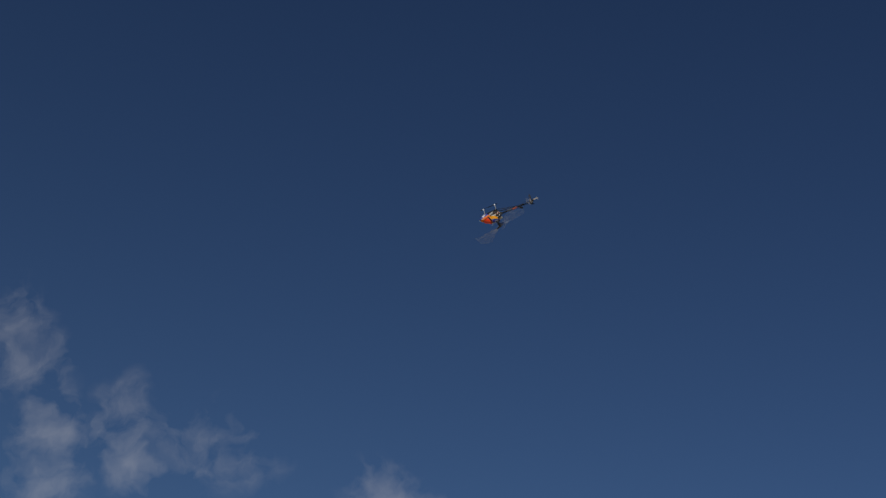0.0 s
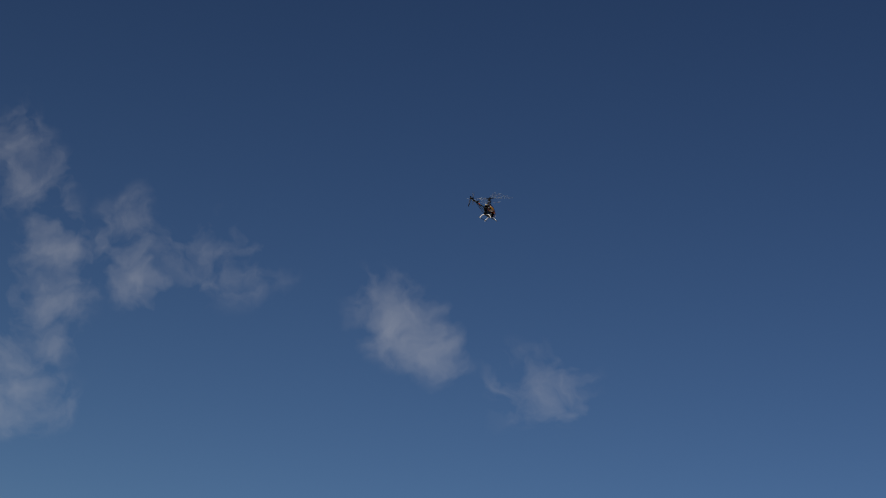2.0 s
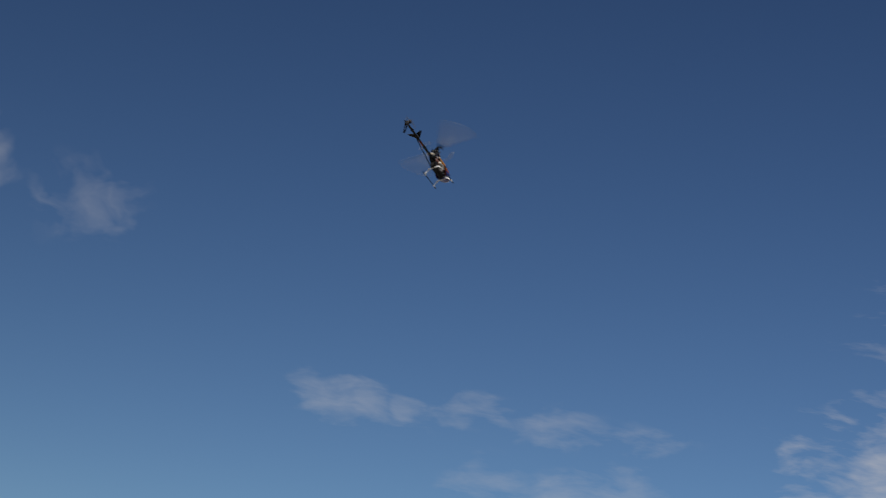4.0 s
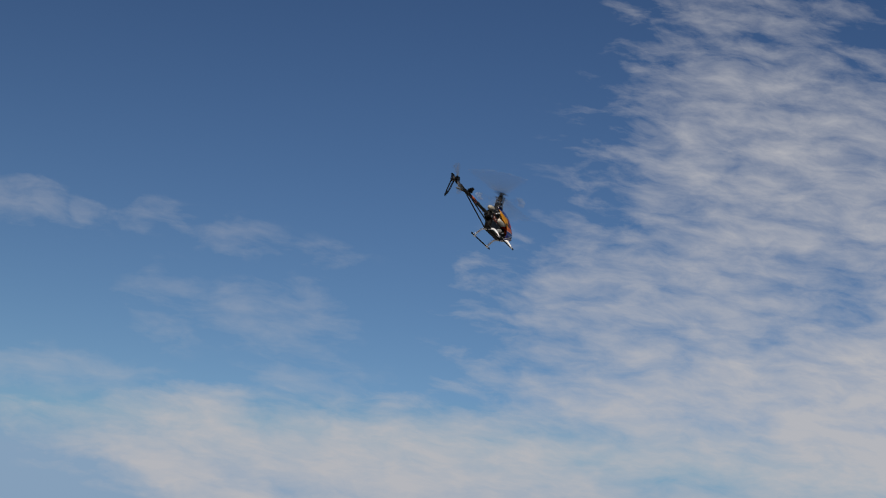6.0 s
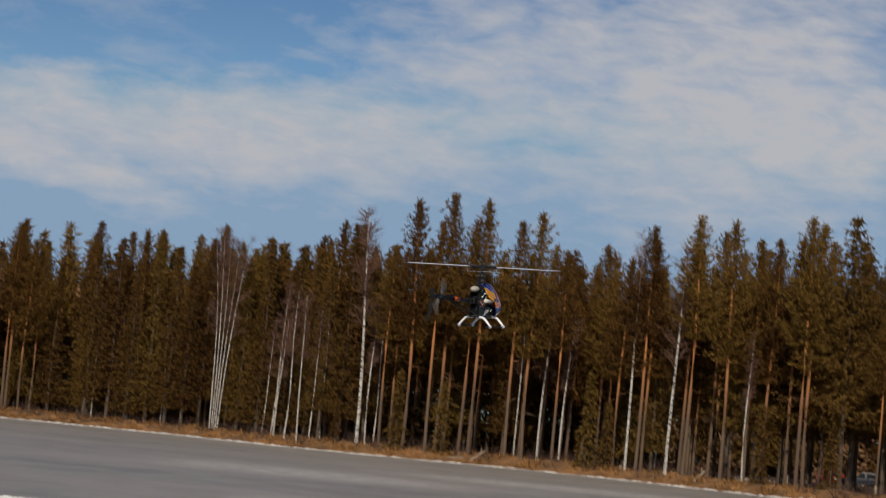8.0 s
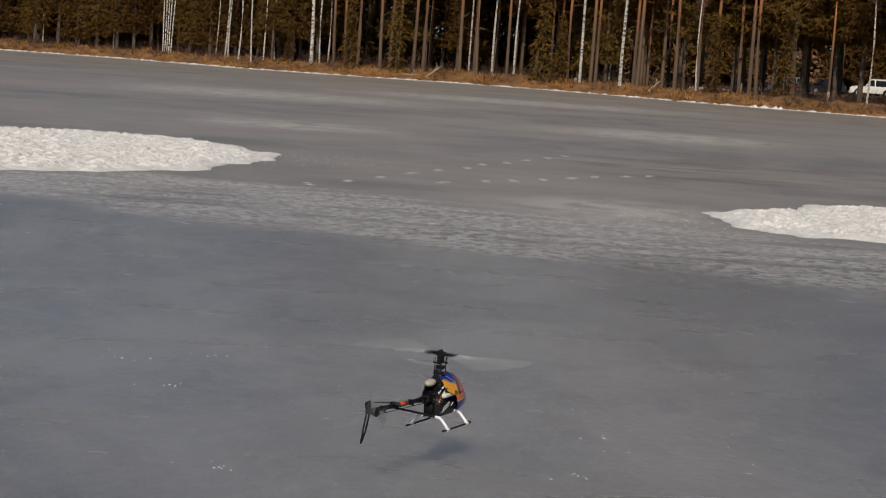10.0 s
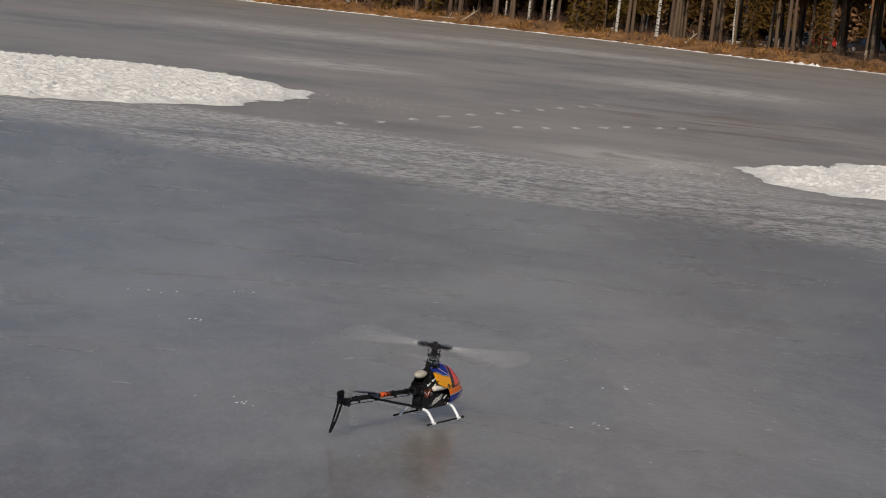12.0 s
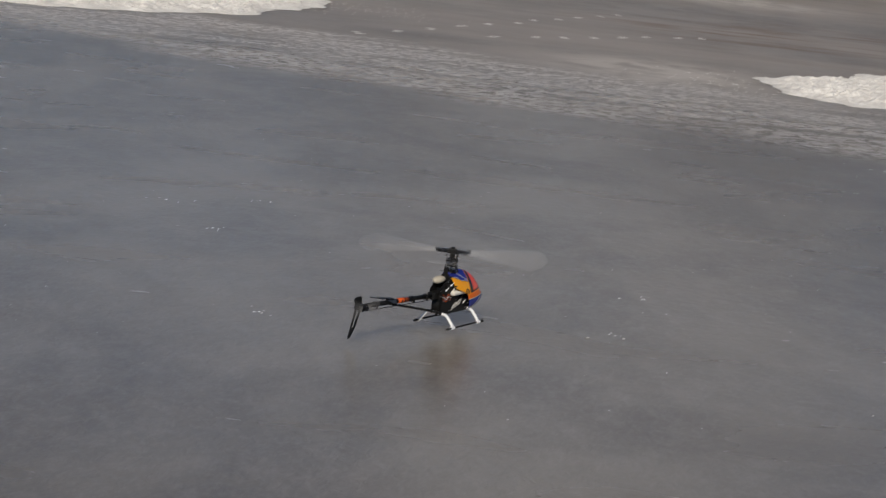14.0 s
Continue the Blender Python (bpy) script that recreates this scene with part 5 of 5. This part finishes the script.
def car(label, paint, length, height, kind):
    """A car along +x at the origin, on its wheels."""
    root = tagged(new("car"), label, "car", "cars by the lake")
    half, width = length / 2, 1.82 if kind == "suv" else 1.72
    wheel = 0.37 if kind == "suv" else 0.31
    waist = height * (0.58 if kind == "suv" else 0.62)
    floor = wheel * 0.75
    front, rear = half * 0.62, -half * 0.6

    def arch(x0):
        return [(x0 + (wheel + 0.07) * math.cos(a), wheel + (wheel + 0.07) * math.sin(a)) for a in [math.pi * k / 8 for k in range(9)]]

    hood = waist - (0.06 if kind == "suv" else 0.14)
    outline = [(-half + 0.05, floor), (-half, floor + 0.2), (-half + 0.03, waist), (half * 0.28, waist), (half - 0.25, hood), (half - 0.04, hood - 0.14), (half, floor + 0.2), (half - 0.08, floor)]
    outline += [(x, max(z, floor)) for x, z in arch(front)] + [(x, max(z, floor)) for x, z in arch(rear)]
    bm = bmesh.new()
    slab(bm, outline, width, lambda z: 1.0 if z < waist * 0.8 else 0.97)
    part("body", bm, paint, root)
    back = -half + (0.12 if kind == "suv" else 0.3)
    cabin = [(back, waist - 0.01), (back + 0.12, height - 0.1), (back + 0.3, height), (half * 0.02, height), (half * 0.12, height - 0.06), (half * 0.36, waist - 0.01)]
    bm = bmesh.new()
    slab(bm, cabin, width * 0.93, lambda z: 1.0 - 0.16 * (z - waist) / (height - waist))
    part("cabin", bm, paint, root)
    top = height - 0.12
    cells = [(back + 0.16, back + 0.75), (back + 0.82, -0.22), (-0.14, half * 0.2)]
    for a, b in cells:
        for s in (-1, 1):
            bm = bmesh.new()
            y0, y1 = s * width * 0.93 / 2 + s * 0.006, s * width * 0.93 / 2 * 0.88 + s * 0.006
            ring = [bm.verts.new(v) for v in ((a, y0, waist + 0.03), (b + (0.18 if b > 0 else 0), y0, waist + 0.03), (b - (0.12 if b > 0 else 0), y1, top), (a + 0.05, y1, top))]
            f = bm.faces.new(ring)
            out = bmesh.ops.extrude_face_region(bm, geom=[f])
            bmesh.ops.translate(bm, vec=(0, -s * 0.012, 0), verts=[g for g in out["geom"] if isinstance(g, bmesh.types.BMVert)])
            part("side_window", bm, M_GLASS, root, "dark tinted glass")
    for x0, x1, name in ((half * 0.375, half * 0.135, "windscreen"), (back - 0.012, back + 0.095, "rear_window")):
        bm = bmesh.new()
        w0, w1 = width * 0.42, width * 0.37
        ring = [bm.verts.new(v) for v in ((x0, -w0, waist + 0.02), (x0, w0, waist + 0.02), (x1, w1, top + 0.03), (x1, -w1, top + 0.03))]
        f = bm.faces.new(ring)
        out = bmesh.ops.extrude_face_region(bm, geom=[f])
        bmesh.ops.translate(bm, vec=(0.02 if name == "windscreen" else -0.02, 0, 0.012), verts=[g for g in out["geom"] if isinstance(g, bmesh.types.BMVert)])
        part(name, bm, M_GLASS, root, "dark tinted glass")
    for x in (front, rear):
        for s in (-1, 1):
            bm = bmesh.new()
            made = disc(bm, (x, s * (width / 2 - 0.11), wheel), wheel, 0.21, 24, "Y")
            bmesh.ops.bevel(bm, geom=[e for e in bm.edges if e.calc_length() < 0.12], offset=0.025, segments=2, affect="EDGES")
            t = part("wheel", bm, M_TYRE, root, "black tyre", True)
            bm = bmesh.new()
            disc(bm, (x, s * (width / 2 - 0.004), wheel), wheel * 0.64, 0.012, 20, "Y")
            for k in range(5):
                a = 2 * math.pi * k / 5
                box(bm, (x + 0.4 * wheel * math.cos(a), s * (width / 2 + 0.004), wheel + 0.4 * wheel * math.sin(a)), (0.26 * wheel, 0.014, 0.14 * wheel), 0.0, Matrix.Rotation(-a, 4, "Y"))
            part("rim", bm, M_RIM, t, "pale alloy rim")
    for s in (-1, 1):
        bm = bmesh.new()
        box(bm, (half - 0.05, s * width * 0.36, hood - 0.2), (0.08, 0.3, 0.13), 0.02)
        part("headlight", bm, M_LAMP, root)
        bm = bmesh.new()
        box(bm, (-half + 0.04, s * width * 0.42, waist - 0.2), (0.06, 0.14, 0.3), 0.02)
        part("tail_light", bm, M_TAIL, root)
        bm = bmesh.new()
        box(bm, (half * 0.3, s * (width / 2 + 0.06), waist + 0.06), (0.12, 0.16, 0.13), 0.03)
        part("mirror", bm, paint, root)
    for x, name in ((half - 0.01, "front_bumper"), (-half + 0.01, "rear_bumper")):
        bm = bmesh.new()
        box(bm, (x, 0, floor + 0.14), (0.14, width * 0.96, 0.2), 0.04)
        part(name, bm, paint if kind != "suv" else M_CAR_WHITE, root)
    if kind == "suv":
        for s in (-1, 1):
            bm = bmesh.new()
            tube(bm, [(back + 0.3, s * width * 0.36, height + 0.01), (back + 0.4, s * width * 0.36, height + 0.06), (half * 0.0, s * width * 0.36, height + 0.06), (half * 0.05, s * width * 0.36, height)], 0.02, 6)
            part("roof_rail", bm, M_BLACK, root)
    return root


def park(ob, x, y, heading):
    ob.matrix_basis = pose(x, y, ground_height(x, y) + 0.02, 0, 0, heading)
    return ob


def lane(offset, away):
    """A place on the parking row: metres to the west of the white car, and from the lake's middle."""
    a = radians(11.4)
    return away * math.sin(a) - offset * math.cos(a), away * math.cos(a) + offset * math.sin(a)


def road_strip():
    bm = bmesh.new()
    rows = []
    for k in range(61):
        row = []
        for away in (198.5, 201.0, 203.5, 206.0, 209.0):
            x, y = lane(-40 + k * 2.0, away)
            row.append(bm.verts.new((x, y, ground_height(x, y) + 0.015)))
        rows.append(row)
    for a, b in zip(rows, rows[1:]):
        for k in range(4):
            bm.faces.new((a[k], a[k + 1], b[k + 1], b[k]))
    tagged(new("road", finish("road", bm, M_ROAD, True)), "narrow grey gravel road behind the wooded bank", "road", kind="structure")


road_strip()
park(car("white off-road car parked on the lakeside road", M_CAR_WHITE, 4.7, 1.82, "suv"), *lane(0.0, 207.0), 168.6)
park(car("red hatchback parked beside the lakeside road", M_CAR_RED, 4.0, 1.45, "hatch"), *lane(8.9, 210.0), -72.0)
park(car("black estate car parked beside the lakeside road", M_CAR_BLACK, 4.5, 1.5, "hatch"), *lane(5.0, 210.5), -160.0)
passing_car = park(car("dark blue car driving slowly along the lakeside road", M_CAR_DARK, 4.6, 1.5, "hatch"), *lane(5.0, 203.2), 168.6)

# ---- what moves ----
FLIGHT = [
    (0, pose(-17.37, 27.43, 19.88, -174, 38, -148)),
    (0.5, pose(-20.07, 29.30, 21.24, 35, 20, 112)),
    (1, pose(-20.07, 28.72, 19.96, 28, 16, 104)),
    (1.5, pose(-19.22, 29.41, 18.30, 3, 1, 92)),
    (2, pose(-18.22, 30.00, 16.98, 2, -10, 94)),
    (2.2, pose(-18.60, 31.41, 17.03, 11, -13, 91)),
    (4.3, pose(-5.04, 18.72, 9.53, -18, 13, 70)),
    (4.5, pose(-4.25, 18.13, 9.27, -18, 10, 65)),
    (5, pose(-2.74, 16.84, 8.07, -15, 3, 69)),
    (5.5, pose(-2.13, 15.84, 6.81, -2, 7, 72)),
    (6, pose(-1.83, 15.76, 6.48, 2, 7, 68)),
    (6.5, pose(-1.42, 15.84, 5.83, 5, -7, 67)),
    (7, pose(-1.04, 15.48, 4.86, 4, -8, 68)),
    (7.5, pose(-0.75, 14.59, 3.92, 6, 2, 67)),
    (8, pose(-0.31, 13.35, 3.04, 0, -5, 69)),
    (8.5, pose(-0.14, 12.63, 2.08, 3, 3, 68)),
    (9, pose(0.04, 11.51, 1.14, 1, 1, 68)),
    (11.5, pose(-0.21, 10.67, 0.02, 1, -2, 57)),
    (12, pose(-0.20, 10.64, 0.02, 2, -1, 57)),
    (12.5, pose(-0.20, 10.70, 0.02, 1, -1, 57)),
    (13, pose(-0.20, 10.80, 0.00, 2, -2, 57)),
    (13.5, pose(-0.18, 10.66, 0.04, -1, -2, 58)),
    (14, pose(-0.19, 10.74, 0.03, 1, -2, 56)),
]
# the blades' angle, against the body, at some moments
PHASE = [(0, 40), (0.5, 100), (1, 20), (1.5, 75), (2, 60), (4.5, 60), (5, 20), (5.5, 20), (6, 22), (6.5, 25), (7, 58), (7.5, 22), (8, 122), (8.5, 112), (9, 50), (11.5, 115), (12, 108), (12.5, 106), (13, 110), (13.5, 120), (14, 120)]


def spin(place, axis, speed, phases):
    """One row a frame: a steady spin, its rate adjusted a little so as to pass the given angles (two equal blades: half turns count)."""
    keys, total = [(0.0, float(phases[0][1]))], float(phases[0][1])
    for (t0, _), (t1, a1) in zip(phases, phases[1:]):
        steps = frame(t1) - frame(t0)
        goal = total + speed * steps
        total = a1 + 180.0 * round((goal - a1) / 180.0)
        keys.append((t1, total))
    rows = []
    for k in range(frame(14.0)):
        t = k / FPS
        a = float(np.interp(t, [q[0] for q in keys], [q[1] for q in keys])) % 360
        turn = (0, 0, a) if axis == "z" else (0, a, 0)
        rows.append((t, pose(*place, *turn)))
    return rows


def motions():
    (t0, a), (t1, b) = FLIGHT[0], FLIGHT[1]
    mid = a.to_quaternion().slerp(b.to_quaternion(), 0.5).to_matrix().to_4x4()
    mid.translation = a.translation.lerp(b.translation, 0.5)
    walk(helicopter, [FLIGHT[0], (0.25, mid)] + FLIGHT[1:])
    drive = []
    for t in (0, 3, 6, 8.3, 9.2, 11, 14):
        x, y = lane(6.0 + 1.6 * (t - 8.3), 203.2)
        drive.append((t, pose(x, y, ground_height(x, y) + 0.02, 0, 0, 168.6)))
    walk(passing_car, drive)
    # the grips, blades and flybar turn further on the spinning head
    walk(main_rotor, spin((0, 0, 0.405), "z", 84.0, PHASE))
    for piece in main_rotor.children:
        walk(piece, spin((0, 0, 0), "z", 84.0, [(t, 0) for t, _ in PHASE]))
    walk(tail_rotor, spin((-0.79, -0.042, 0.198), "y", 83.0, [(0, 0), (14.0, 0)]))
    for piece in tail_rotor.children:
        walk(piece, spin((0, 0, 0), "y", 86.0, [(0, 0), (14.0, 0)]))


motions()
